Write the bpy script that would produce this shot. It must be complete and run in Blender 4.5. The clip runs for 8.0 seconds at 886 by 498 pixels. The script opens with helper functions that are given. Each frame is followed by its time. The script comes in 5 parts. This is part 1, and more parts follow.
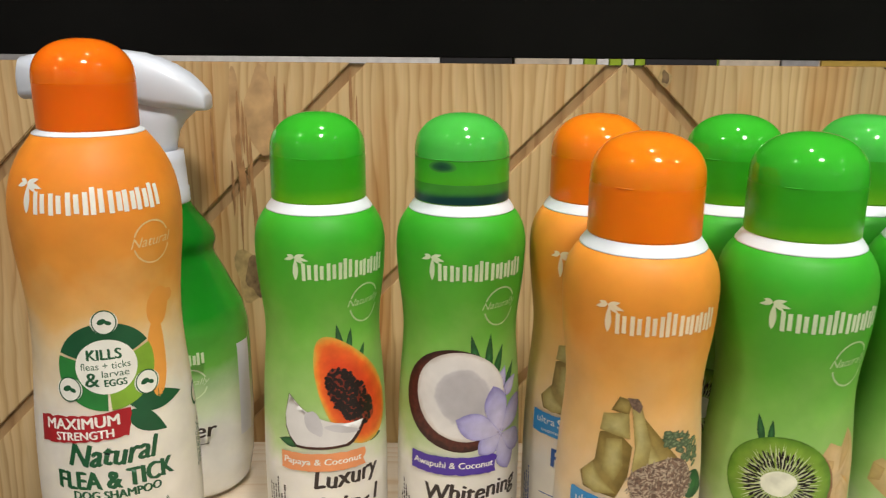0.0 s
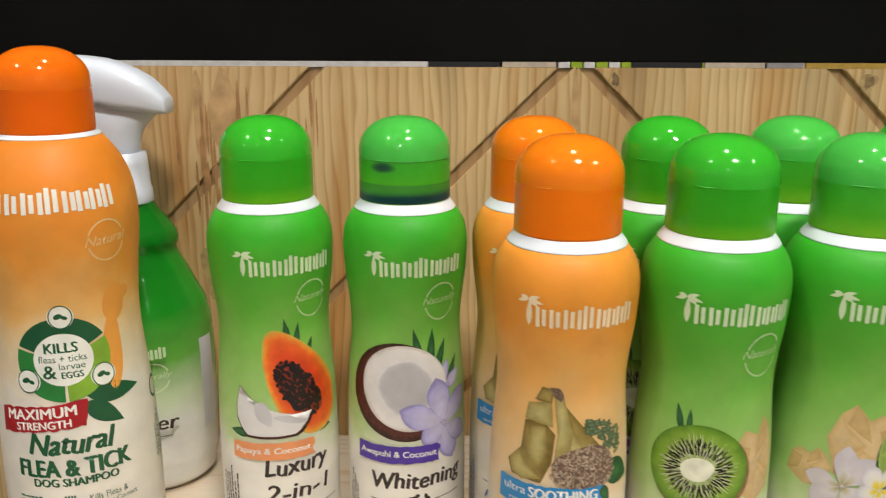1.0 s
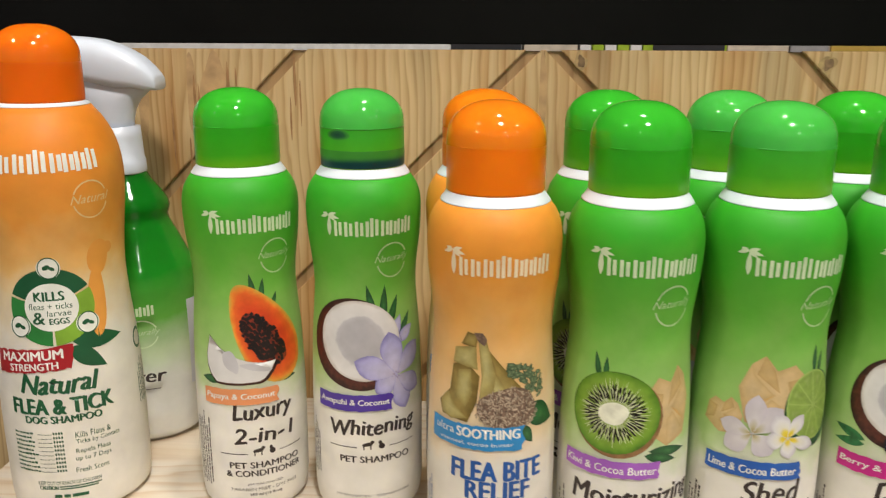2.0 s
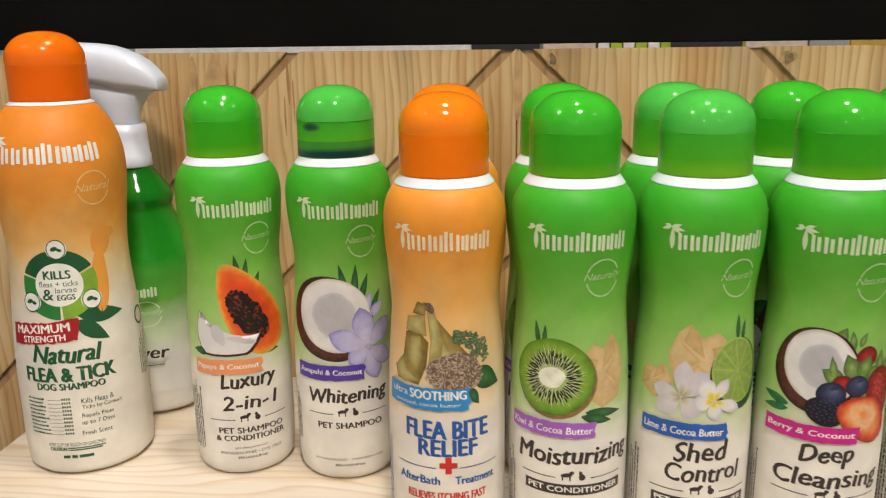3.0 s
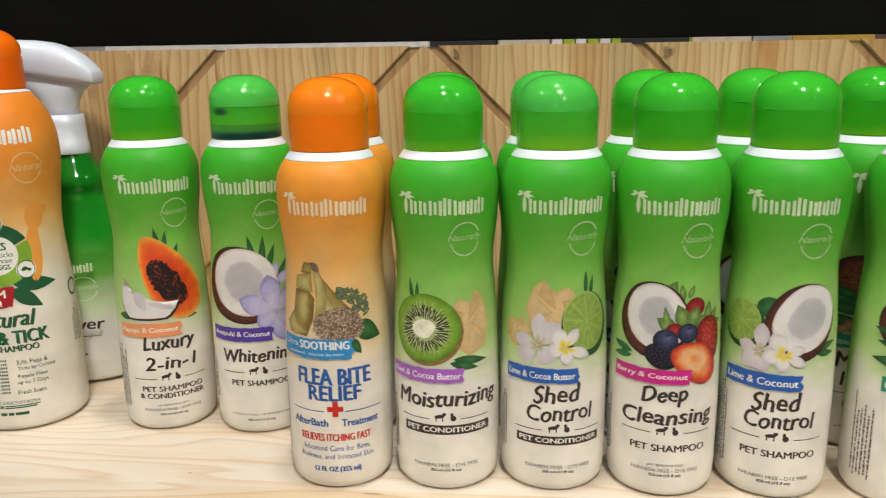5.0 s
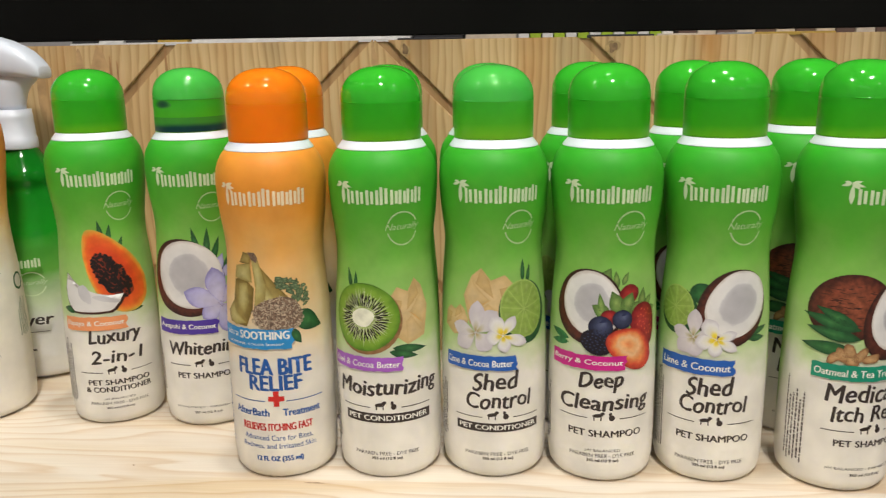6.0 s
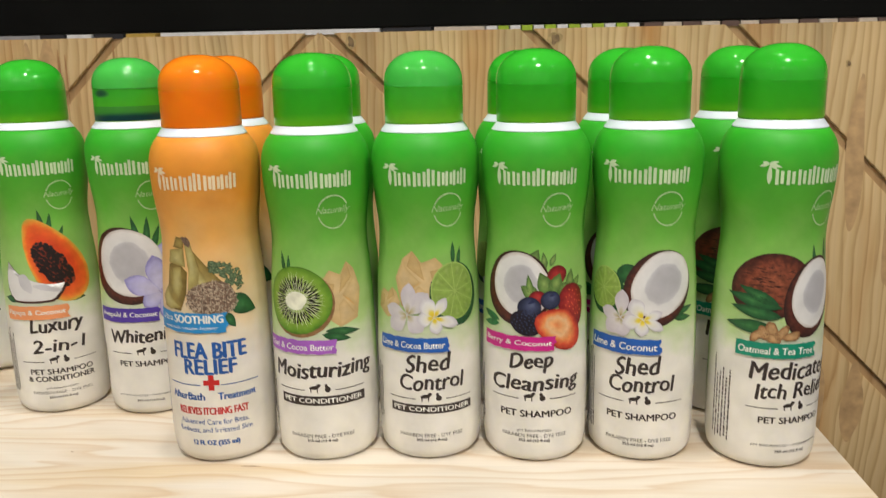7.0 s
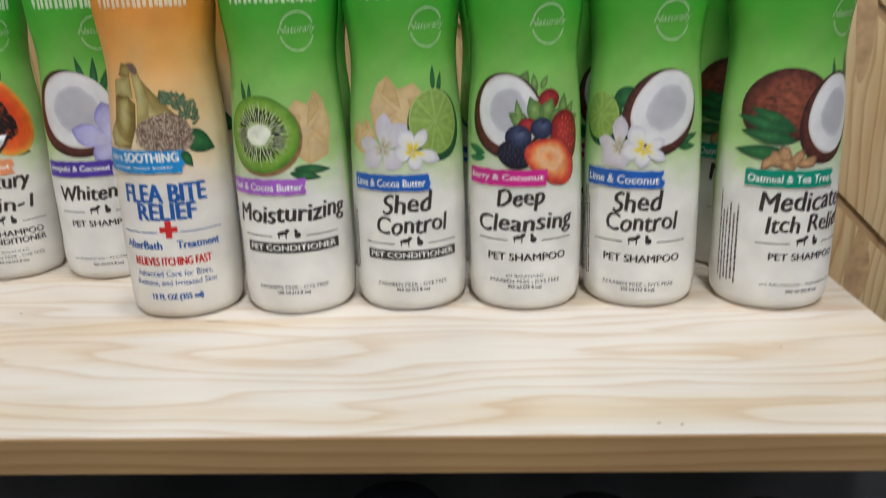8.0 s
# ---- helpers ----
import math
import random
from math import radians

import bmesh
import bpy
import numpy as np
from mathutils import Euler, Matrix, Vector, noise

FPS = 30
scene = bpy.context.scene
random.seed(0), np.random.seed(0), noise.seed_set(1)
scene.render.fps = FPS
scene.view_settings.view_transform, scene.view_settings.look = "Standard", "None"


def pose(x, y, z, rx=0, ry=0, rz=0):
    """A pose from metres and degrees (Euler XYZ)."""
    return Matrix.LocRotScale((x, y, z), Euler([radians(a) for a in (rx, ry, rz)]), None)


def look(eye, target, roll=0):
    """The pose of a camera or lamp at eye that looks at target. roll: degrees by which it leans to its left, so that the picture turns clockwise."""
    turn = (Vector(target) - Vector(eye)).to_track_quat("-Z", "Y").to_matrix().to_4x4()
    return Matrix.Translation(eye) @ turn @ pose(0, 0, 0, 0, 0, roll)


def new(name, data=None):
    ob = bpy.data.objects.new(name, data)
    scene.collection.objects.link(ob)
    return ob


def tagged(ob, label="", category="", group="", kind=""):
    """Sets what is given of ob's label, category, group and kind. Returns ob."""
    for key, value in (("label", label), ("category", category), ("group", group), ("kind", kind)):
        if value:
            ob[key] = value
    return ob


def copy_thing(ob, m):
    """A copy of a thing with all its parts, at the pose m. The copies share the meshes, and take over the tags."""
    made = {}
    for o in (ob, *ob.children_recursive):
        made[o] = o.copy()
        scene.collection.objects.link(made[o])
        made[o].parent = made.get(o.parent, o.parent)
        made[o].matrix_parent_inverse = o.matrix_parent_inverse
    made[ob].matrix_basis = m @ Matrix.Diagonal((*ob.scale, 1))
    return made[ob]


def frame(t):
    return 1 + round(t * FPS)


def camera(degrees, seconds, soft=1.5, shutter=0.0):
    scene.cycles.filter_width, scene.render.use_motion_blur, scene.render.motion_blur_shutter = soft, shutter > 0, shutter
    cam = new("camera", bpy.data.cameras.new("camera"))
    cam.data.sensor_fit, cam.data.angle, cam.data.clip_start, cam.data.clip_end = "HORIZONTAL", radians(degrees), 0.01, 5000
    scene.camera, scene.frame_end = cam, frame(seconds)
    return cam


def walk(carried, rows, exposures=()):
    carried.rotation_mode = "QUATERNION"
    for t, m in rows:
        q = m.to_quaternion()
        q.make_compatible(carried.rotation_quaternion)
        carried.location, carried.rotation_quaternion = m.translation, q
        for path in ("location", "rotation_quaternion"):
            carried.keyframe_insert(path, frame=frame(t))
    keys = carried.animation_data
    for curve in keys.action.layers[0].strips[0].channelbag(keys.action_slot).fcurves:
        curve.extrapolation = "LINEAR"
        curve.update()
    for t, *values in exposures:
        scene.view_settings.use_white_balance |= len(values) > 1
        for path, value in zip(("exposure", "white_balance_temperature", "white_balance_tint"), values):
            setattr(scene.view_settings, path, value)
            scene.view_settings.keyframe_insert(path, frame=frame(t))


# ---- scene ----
cam = camera(56.04, 8.0, soft=1.2, shutter=0.5)
PATH = [
    (0, (0.02951, -0.29320, 0.27438), (0.04487, 1.63883, -0.24236), 0.481),
    (0.5, (0.04561, -0.29920, 0.27520), (0.04471, 1.63691, -0.22627), 0.305),
    (1, (0.05986, -0.30909, 0.27798), (0.06145, 1.62234, -0.24123), 0.241),
    (1.5, (0.08589, -0.32504, 0.27225), (0.01927, 1.60459, -0.24938), -0.017),
    (2.8, (0.14713, -0.37364, 0.26101), (-0.03410, 1.55830, -0.22348), -0.173),
    (3, (0.15803, -0.38081, 0.26110), (-0.06354, 1.54508, -0.23070), -0.761),
    (3.5, (0.17694, -0.40062, 0.25864), (-0.06305, 1.52649, -0.21952), -0.846),
    (4, (0.19360, -0.41104, 0.25418), (-0.03898, 1.51784, -0.22049), -0.924),
    (4.5, (0.20701, -0.41614, 0.25135), (-0.00897, 1.51380, -0.22687), -0.978),
    (5, (0.22364, -0.43289, 0.24860), (0.02198, 1.50237, -0.21413), -0.846),
    (6.5, (0.26316, -0.43946, 0.23892), (0.12458, 1.50380, -0.21332), -1.008),
    (7, (0.27931, -0.44425, 0.22991), (0.15560, 1.50253, -0.21140), -1.102),
    (7.5, (0.28123, -0.42984, 0.19736), (0.18736, 1.50540, -0.29865), -1.484),
    (8, (0.27915, -0.41435, 0.16607), (0.18619, 1.49370, -0.42612), -1.815),
]
EXPOSURES = [(0.0, -0.05, 6500, 10), (1.5, -0.06, 6500, 10), (3.0, -0.08, 6650, 13), (3.5, -0.13, 7100, 20), (4.0, -0.12, 6650, 12), (5.0, -0.10, 6450, 10), (7.0, -0.07, 6350, 9), (7.5, -0.11, 5950, 9), (8.0, -0.22, 5550, 10)]
walk(cam, [(t, look(eye, target, roll)) for t, eye, target, roll in PATH], EXPOSURES)

# ceiling lamps: x, y, radius, watts
LAMPS = [(0.20, -0.50, 0.12, 37), (-0.55, -0.35, 0.06, 12), (0.85, -0.40, 0.06, 12), (0.1, 0.0, 0.06, 12), (-0.25, -1.4, 0.05, 6), (0.6, -1.45, 0.05, 6), (-1.3, -1.2, 0.05, 4), (1.5, -1.2, 0.05, 4)]
for i in range(7):
    LAMPS.append((-2.1 + 0.72 * i, -2.15, 0.022, 5.5))
    LAMPS.append((-1.8 + 0.66 * i, -2.8, 0.022, 5.5))
    LAMPS.append((-2.5 + 0.85 * i, -3.9, 0.050, 15.0))
    LAMPS.append((-2.3 + 0.80 * i, -5.2, 0.055, 18.0))

# ---- light and room ----
world = bpy.data.worlds.new("world")
scene.world = world
world.use_nodes = True
world.node_tree.nodes["Background"].inputs[0].default_value = (0.9, 0.95, 1.0, 1)
world.node_tree.nodes["Background"].inputs[1].default_value = 0.05


# ---- materials ----
def mat(name, colour, rough=0.5, metal=0.0, coat=0.0, sss=0.0, vary=0.12, scale=60.0, bump=0.0, spec=0.5):
    m = bpy.data.materials.new(name)
    m.use_nodes = True
    nt = m.node_tree
    b = nt.nodes["Principled BSDF"]
    b.inputs["Roughness"].default_value = rough
    b.inputs["Metallic"].default_value = metal
    b.inputs["Coat Weight"].default_value = coat
    b.inputs["Coat Roughness"].default_value = 0.08
    b.inputs["Specular IOR Level"].default_value = spec
    if sss:
        b.inputs["Subsurface Weight"].default_value = sss
        b.inputs["Subsurface Radius"].default_value = (0.006, 0.006, 0.004)
    tc = nt.nodes.new("ShaderNodeTexCoord")
    nz = nt.nodes.new("ShaderNodeTexNoise")
    nz.inputs["Scale"].default_value = scale
    nz.inputs["Detail"].default_value = 4
    nt.links.new(tc.outputs["Object"], nz.inputs["Vector"])
    mr = nt.nodes.new("ShaderNodeMapRange")
    mr.inputs[1].default_value, mr.inputs[2].default_value = 0.3, 0.7
    mr.inputs[3].default_value, mr.inputs[4].default_value = 1 - vary, 1 + vary
    nt.links.new(nz.outputs["Fac"], mr.inputs[0])
    mx = nt.nodes.new("ShaderNodeVectorMath")
    mx.operation = "SCALE"
    mx.inputs[0].default_value = colour
    nt.links.new(mr.outputs[0], mx.inputs["Scale"])
    nt.links.new(mx.outputs[0], b.inputs["Base Color"])
    if bump:
        bp = nt.nodes.new("ShaderNodeBump")
        bp.inputs["Strength"].default_value = bump
        bp.inputs["Distance"].default_value = 0.001
        nt.links.new(nz.outputs["Fac"], bp.inputs["Height"])
        nt.links.new(bp.outputs[0], b.inputs["Normal"])
    return m


def sleeve(name, stops, rough=0.5, blotch=0.050, sss=0.3, spec=0.35, vary=0.11, fine=36, flank=0.0):
    """Printed bottle sleeve: colour runs up the bottle, with small blotches in the print; flank: how far it reaches
    down one side. On caps the ramp paints in translucency.
    """
    m = mat(name, (1, 1, 1), rough, vary=vary, scale=38, coat=0.0, spec=spec, sss=sss)
    nt = m.node_tree
    b = nt.nodes["Principled BSDF"]
    tc = nt.nodes.new("ShaderNodeTexCoord")
    sp = nt.nodes.new("ShaderNodeSeparateXYZ")
    nt.links.new(tc.outputs["Object"], sp.inputs[0])
    nz = nt.nodes.new("ShaderNodeTexNoise")
    nz.inputs["Scale"].default_value = fine
    nz.inputs["Detail"].default_value = 5
    nt.links.new(tc.outputs["Object"], nz.inputs["Vector"])
    w = nt.nodes.new("ShaderNodeMath")
    w.operation = "MULTIPLY_ADD"
    w.inputs[1].default_value = blotch
    nt.links.new(nz.outputs["Fac"], w.inputs[0])
    nt.links.new(sp.outputs["Z"], w.inputs[2])
    sc = nt.nodes.new("ShaderNodeMath")
    sc.operation = "MULTIPLY"
    sc.inputs[1].default_value = 4.0
    height = w.outputs[0]
    if flank:
        lean = nt.nodes.new("ShaderNodeMath")
        lean.operation = "MULTIPLY_ADD"
        lean.inputs[1].default_value = 0.25
        nt.links.new(sp.outputs["X"], lean.inputs[0])
        nt.links.new(sp.outputs["Y"], lean.inputs[2])
        band = nt.nodes.new("ShaderNodeMapRange")
        band.inputs[1].default_value, band.inputs[2].default_value = -0.003, 0.008
        band.inputs[3].default_value, band.inputs[4].default_value = 0.0, flank
        nt.links.new(lean.outputs[0], band.inputs[0])
        both = nt.nodes.new("ShaderNodeMath")
        nt.links.new(height, both.inputs[0])
        nt.links.new(band.outputs[0], both.inputs[1])
        height = both.outputs[0]
    nt.links.new(height, sc.inputs[0])
    cr = nt.nodes.new("ShaderNodeValToRGB")
    el = cr.color_ramp.elements
    el[0].color, el[1].color = (*stops[0][1], 1), (*stops[-1][1], 1)
    for z, c in stops:
        e = el.new((z + blotch / 2) * 4.0)
        e.color = (*c, 1)
    nt.links.new(sc.outputs[0], cr.inputs[0])
    mul = nt.nodes.new("ShaderNodeVectorMath")
    mul.operation = "MULTIPLY"
    old = b.inputs["Base Color"].links[0].from_socket
    nt.links.new(cr.outputs[0], mul.inputs[0])
    nt.links.new(old, mul.inputs[1])
    nt.links.new(mul.outputs[0], b.inputs["Base Color"])
    return m


def shaded_print(name, stops, rough=0.45, vary=0.12, scale=160.0, wander=0.25):
    """Printed picture tone that runs from the root of each shape (0) to its outline (1)."""
    m = mat(name, (1, 1, 1), rough, vary=vary, scale=scale)
    nt = m.node_tree
    b = nt.nodes["Principled BSDF"]
    at = nt.nodes.new("ShaderNodeAttribute")
    at.attribute_name = "rim"
    tc = nt.nodes.new("ShaderNodeTexCoord")
    nz = nt.nodes.new("ShaderNodeTexNoise")
    nz.inputs["Scale"].default_value = scale * 0.8
    nz.inputs["Detail"].default_value = 5
    nt.links.new(tc.outputs["Object"], nz.inputs["Vector"])
    w = nt.nodes.new("ShaderNodeMath")
    w.operation = "MULTIPLY_ADD"
    w.inputs[1].default_value = wander
    nt.links.new(nz.outputs["Fac"], w.inputs[0])
    nt.links.new(at.outputs["Fac"], w.inputs[2])
    sb = nt.nodes.new("ShaderNodeMath")
    sb.operation = "SUBTRACT"
    sb.inputs[1].default_value = wander / 2
    nt.links.new(w.outputs[0], sb.inputs[0])
    cr = nt.nodes.new("ShaderNodeValToRGB")
    el = cr.color_ramp.elements
    el[0].color, el[1].color = (*stops[0][1], 1), (*stops[-1][1], 1)
    for p, c in stops:
        if 0 < p < 1:
            el.new(p).color = (*c, 1)
    nt.links.new(sb.outputs[0], cr.inputs[0])
    mul = nt.nodes.new("ShaderNodeVectorMath")
    mul.operation = "MULTIPLY"
    nt.links.new(cr.outputs[0], mul.inputs[0])
    nt.links.new(b.inputs["Base Color"].links[0].from_socket, mul.inputs[1])
    nt.links.new(mul.outputs[0], b.inputs["Base Color"])
    return m


def wood(name, along, light, mid, dark, ring=90.0, warp=4.0, stave=0.09, rough=0.5, across=1, bump=0.15, streak=0.0, wobble=0.6, cloud=None):
    """Planed pine. along: axis of the grain (0 x, 2 z); across: axis over which the rings pass; stave: width of glued staves."""
    m = bpy.data.materials.new(name)
    m.use_nodes = True
    nt = m.node_tree
    L, N = nt.links.new, nt.nodes.new
    b = nt.nodes["Principled BSDF"]
    b.inputs["Roughness"].default_value = rough
    b.inputs["Specular IOR Level"].default_value = 0.35
    tc = N("ShaderNodeTexCoord")
    sp = N("ShaderNodeSeparateXYZ")
    L(tc.outputs["Object"], sp.inputs[0])

    def math_(op, a, v, w=None):
        n = N("ShaderNodeMath")
        n.operation = op
        for i, q in enumerate((a, v, w)):
            if q is None:
                continue
            if isinstance(q, (int, float)):
                n.inputs[i].default_value = q
            else:
                L(q, n.inputs[i])
        return n.outputs[0]

    a, c = sp.outputs[along], sp.outputs[across]
    st = math_("FLOOR", math_("DIVIDE", c, stave), 0)
    wn = N("ShaderNodeTexWhiteNoise")
    wn.noise_dimensions = "1D"
    L(st, wn.inputs["W"])
    shift = math_("MULTIPLY", wn.outputs["Value"], 7.0)
    # slow wander of the growth rings
    cb = N("ShaderNodeCombineXYZ")
    L(math_("MULTIPLY_ADD", a, 3.2, shift), cb.inputs[0])
    L(math_("MULTIPLY", c, 13.0), cb.inputs[1])
    L(shift, cb.inputs[2])
    nz = N("ShaderNodeTexNoise")
    nz.inputs["Scale"].default_value = 1.0
    nz.inputs["Detail"].default_value = 2.5
    nz.inputs["Roughness"].default_value = 0.45
    L(cb.outputs[0], nz.inputs["Vector"])
    v = math_("ADD", math_("MULTIPLY", c, ring), math_("MULTIPLY", nz.outputs["Fac"], warp))
    cb4 = N("ShaderNodeCombineXYZ")
    L(math_("MULTIPLY_ADD", a, 7.0, shift), cb4.inputs[0])
    L(math_("MULTIPLY", c, 60.0), cb4.inputs[1])
    n6 = N("ShaderNodeTexNoise")
    n6.inputs["Scale"].default_value = 1.0
    n6.inputs["Detail"].default_value = 3
    L(cb4.outputs[0], n6.inputs["Vector"])
    v = math_("ADD", v, math_("MULTIPLY", n6.outputs["Fac"], wobble))
    v = math_("FRACT", math_("ADD", v, shift), 0)
    cr = N("ShaderNodeValToRGB")
    el = cr.color_ramp.elements
    el[0].position, el[0].color = 0.0, (*light, 1)
    el[1].position, el[1].color = 1.0, (*light, 1)
    for p, q in ((0.50, mid), (0.80, dark), (0.88, mid)):
        e = el.new(p)
        e.color = (*q, 1)
    L(v, cr.inputs[0])
    # fibres
    cb2 = N("ShaderNodeCombineXYZ")
    L(math_("MULTIPLY", a, 18.0), cb2.inputs[0])
    L(math_("MULTIPLY", c, 700.0), cb2.inputs[1])
    n2 = N("ShaderNodeTexNoise")
    n2.inputs["Scale"].default_value = 1.0
    n2.inputs["Detail"].default_value = 3
    L(cb2.outputs[0], n2.inputs["Vector"])
    # broad tone, stave by stave and in cloudy stains
    n3 = N("ShaderNodeTexNoise")
    n3.inputs["Scale"].default_value = 9
    L(tc.outputs["Object"], n3.inputs["Vector"])
    k = math_("ADD", math_("MULTIPLY_ADD", n2.outputs["Fac"], 0.16, 0.80), math_("MULTIPLY", wn.outputs["Value"], 0.09))
    k = math_("ADD", k, math_("MULTIPLY_ADD", n3.outputs["Fac"], 0.3, -0.15))
    if streak:
        cb3 = N("ShaderNodeCombineXYZ")
        L(math_("MULTIPLY", a, 2.5), cb3.inputs[0])
        L(math_("MULTIPLY_ADD", c, 26.0, shift), cb3.inputs[1])
        n4 = N("ShaderNodeTexNoise")
        n4.inputs["Scale"].default_value = 1.0
        n4.inputs["Detail"].default_value = 3
        L(cb3.outputs[0], n4.inputs["Vector"])
        mr = N("ShaderNodeMapRange")
        mr.inputs[1].default_value, mr.inputs[2].default_value = 0.58, 0.74
        mr.inputs[3].default_value, mr.inputs[4].default_value = 0.0, streak
        L(n4.outputs["Fac"], mr.inputs[0])
        k = math_("SUBTRACT", k, mr.outputs[0])
    sc = N("ShaderNodeVectorMath")
    sc.operation = "SCALE"
    L(cr.outputs[0], sc.inputs[0])
    L(k, sc.inputs["Scale"])
    tone = sc.outputs[0]
    if cloud:
        # resin-stained clouds, redder than the rest
        cb5 = N("ShaderNodeCombineXYZ")
        L(math_("MULTIPLY_ADD", a, 3.2, shift), cb5.inputs[0])
        L(math_("MULTIPLY", c, 24.0), cb5.inputs[1])
        n7 = N("ShaderNodeTexNoise")
        n7.inputs["Scale"].default_value = 1.0
        n7.inputs["Detail"].default_value = 4
        L(cb5.outputs[0], n7.inputs["Vector"])
        m7 = N("ShaderNodeMapRange")
        m7.inputs[1].default_value, m7.inputs[2].default_value = 0.50, 0.72
        L(n7.outputs["Fac"], m7.inputs[0])
        mx = N("ShaderNodeMix")
        mx.data_type, mx.blend_type = "RGBA", "MULTIPLY"
        L(m7.outputs[0], mx.inputs[0])
        L(tone, mx.inputs[6])
        mx.inputs[7].default_value = (*cloud, 1)
        tone = mx.outputs[2]
    L(tone, b.inputs["Base Color"])
    bp = N("ShaderNodeBump")
    bp.inputs["Strength"].default_value = bump
    bp.inputs["Distance"].default_value = 0.0006
    L(n2.outputs["Fac"], bp.inputs["Height"])
    L(bp.outputs[0], b.inputs["Normal"])
    return m


GREEN_SLEEVE = sleeve("green_sleeve", [(0.066, (0.77, 0.75, 0.69)), (0.079, (0.60, 0.67, 0.45)), (0.090, (0.43, 0.59, 0.25)), (0.106, (0.325, 0.54, 0.155)), (0.128, (0.215, 0.485, 0.085)), (0.152, (0.112, 0.42, 0.036)), (0.185, (0.038, 0.40, 0.017))], flank=0.045)
ORANGE_SLEEVE = sleeve("orange_sleeve", [(0.068, (0.75, 0.72, 0.65)), (0.092, (0.77, 0.62, 0.41)), (0.118, (0.78, 0.50, 0.21)), (0.146, (0.78, 0.40, 0.095)), (0.168, (0.79, 0.31, 0.035)), (0.190, (0.80, 0.31, 0.035))])
BIG_SLEEVE = sleeve("large_orange_sleeve", [(0.098, (0.75, 0.72, 0.65)), (0.128, (0.76, 0.60, 0.36)), (0.148, (0.76, 0.45, 0.15)), (0.172, (0.76, 0.32, 0.050)), (0.210, (0.78, 0.25, 0.02))])
# print fades to white below; upper greens also darkened for the shade behind
SPRAY_GREEN = sleeve("spray_sleeve", [(0.045, (0.78, 0.78, 0.75)), (0.066, (0.58, 0.70, 0.46)), (0.088, (0.15, 0.42, 0.07)), (0.116, (0.016, 0.28, 0.018)), (0.155, (0.006, 0.17, 0.010)), (0.200, (0.004, 0.13, 0.008))], rough=0.08, blotch=0.02)
WHITE_PLASTIC = mat("white_plastic", (0.80, 0.87, 0.94), 0.35, vary=0.04)
GREEN_LID = mat("green_lid", (0.042, 0.47, 0.026), 0.08, sss=0.6, vary=0.10, scale=30, spec=0.45)
# cap ramps paint in see-through plastic: glow at the foot, darker above
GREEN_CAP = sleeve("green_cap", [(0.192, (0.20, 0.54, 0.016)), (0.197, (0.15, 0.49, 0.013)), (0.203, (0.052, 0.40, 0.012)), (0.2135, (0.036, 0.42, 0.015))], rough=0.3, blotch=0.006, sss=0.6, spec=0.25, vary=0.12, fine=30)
LIGHT_LID = mat("light_green_lid", (0.075, 0.52, 0.075), 0.08, sss=0.6, vary=0.10, scale=30, spec=0.45)
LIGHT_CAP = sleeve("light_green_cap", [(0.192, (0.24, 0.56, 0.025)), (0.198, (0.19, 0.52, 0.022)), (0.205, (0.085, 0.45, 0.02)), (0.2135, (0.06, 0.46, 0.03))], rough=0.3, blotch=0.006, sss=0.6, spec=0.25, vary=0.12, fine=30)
# teal ramp paints the dark inside showing through, fading out upwards
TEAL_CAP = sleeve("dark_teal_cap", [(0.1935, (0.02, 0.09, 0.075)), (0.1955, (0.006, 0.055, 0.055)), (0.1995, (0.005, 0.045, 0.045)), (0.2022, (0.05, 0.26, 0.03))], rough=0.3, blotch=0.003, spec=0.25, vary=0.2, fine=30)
# shade of a recess painted in: dark middle fading to cap green
RECESS_SHADE = shaded_print("painted_recess_shade", [(0, (0.004, 0.05, 0.035)), (0.55, (0.012, 0.11, 0.035)), (1, (0.055, 0.36, 0.03))], rough=0.3, vary=0.1, scale=60, wander=0.1)
ORANGE_LID = mat("orange_lid", (0.92, 0.245, 0.008), 0.08, sss=0.6, vary=0.05, scale=30, spec=0.45)
ORANGE_CAP = mat("orange_cap", (0.90, 0.205, 0.004), 0.3, sss=0.6, spec=0.25, vary=0.07, scale=30)
DEEP_ORANGE_LID = mat("deep_orange_lid", (0.90, 0.185, 0.005), 0.08, sss=0.6, vary=0.05, scale=30, spec=0.45)
DEEP_ORANGE_CAP = mat("deep_orange_cap", (0.86, 0.150, 0.003), 0.3, sss=0.6, spec=0.25, vary=0.07, scale=30)
INK = mat("dark_ink", (0.034, 0.023, 0.020), 0.45, vary=0.2)
GREY_INK = mat("grey_ink", (0.10, 0.09, 0.085), 0.5, vary=0.25)
PALE_INK = mat("pale_green_ink", (0.60, 0.73, 0.47), 0.45)
SEAL_INK = mat("faint_green_ink", (0.46, 0.64, 0.34), 0.45, vary=0.2, scale=300)
SEAL_CREAM = mat("faint_cream_ink", (0.78, 0.55, 0.27), 0.45, vary=0.1, scale=300)
PAPAYA_TONE = shaded_print("papaya_tone", [(0, (0.58, 0.035, 0.010)), (0.55, (0.70, 0.065, 0.012)), (0.82, (0.78, 0.125, 0.016)), (0.93, (0.80, 0.27, 0.03)), (1, (0.62, 0.40, 0.06))])
SEED_BED = mat("papaya_seed_bed", (0.22, 0.030, 0.014), 0.4, vary=0.5, scale=500)
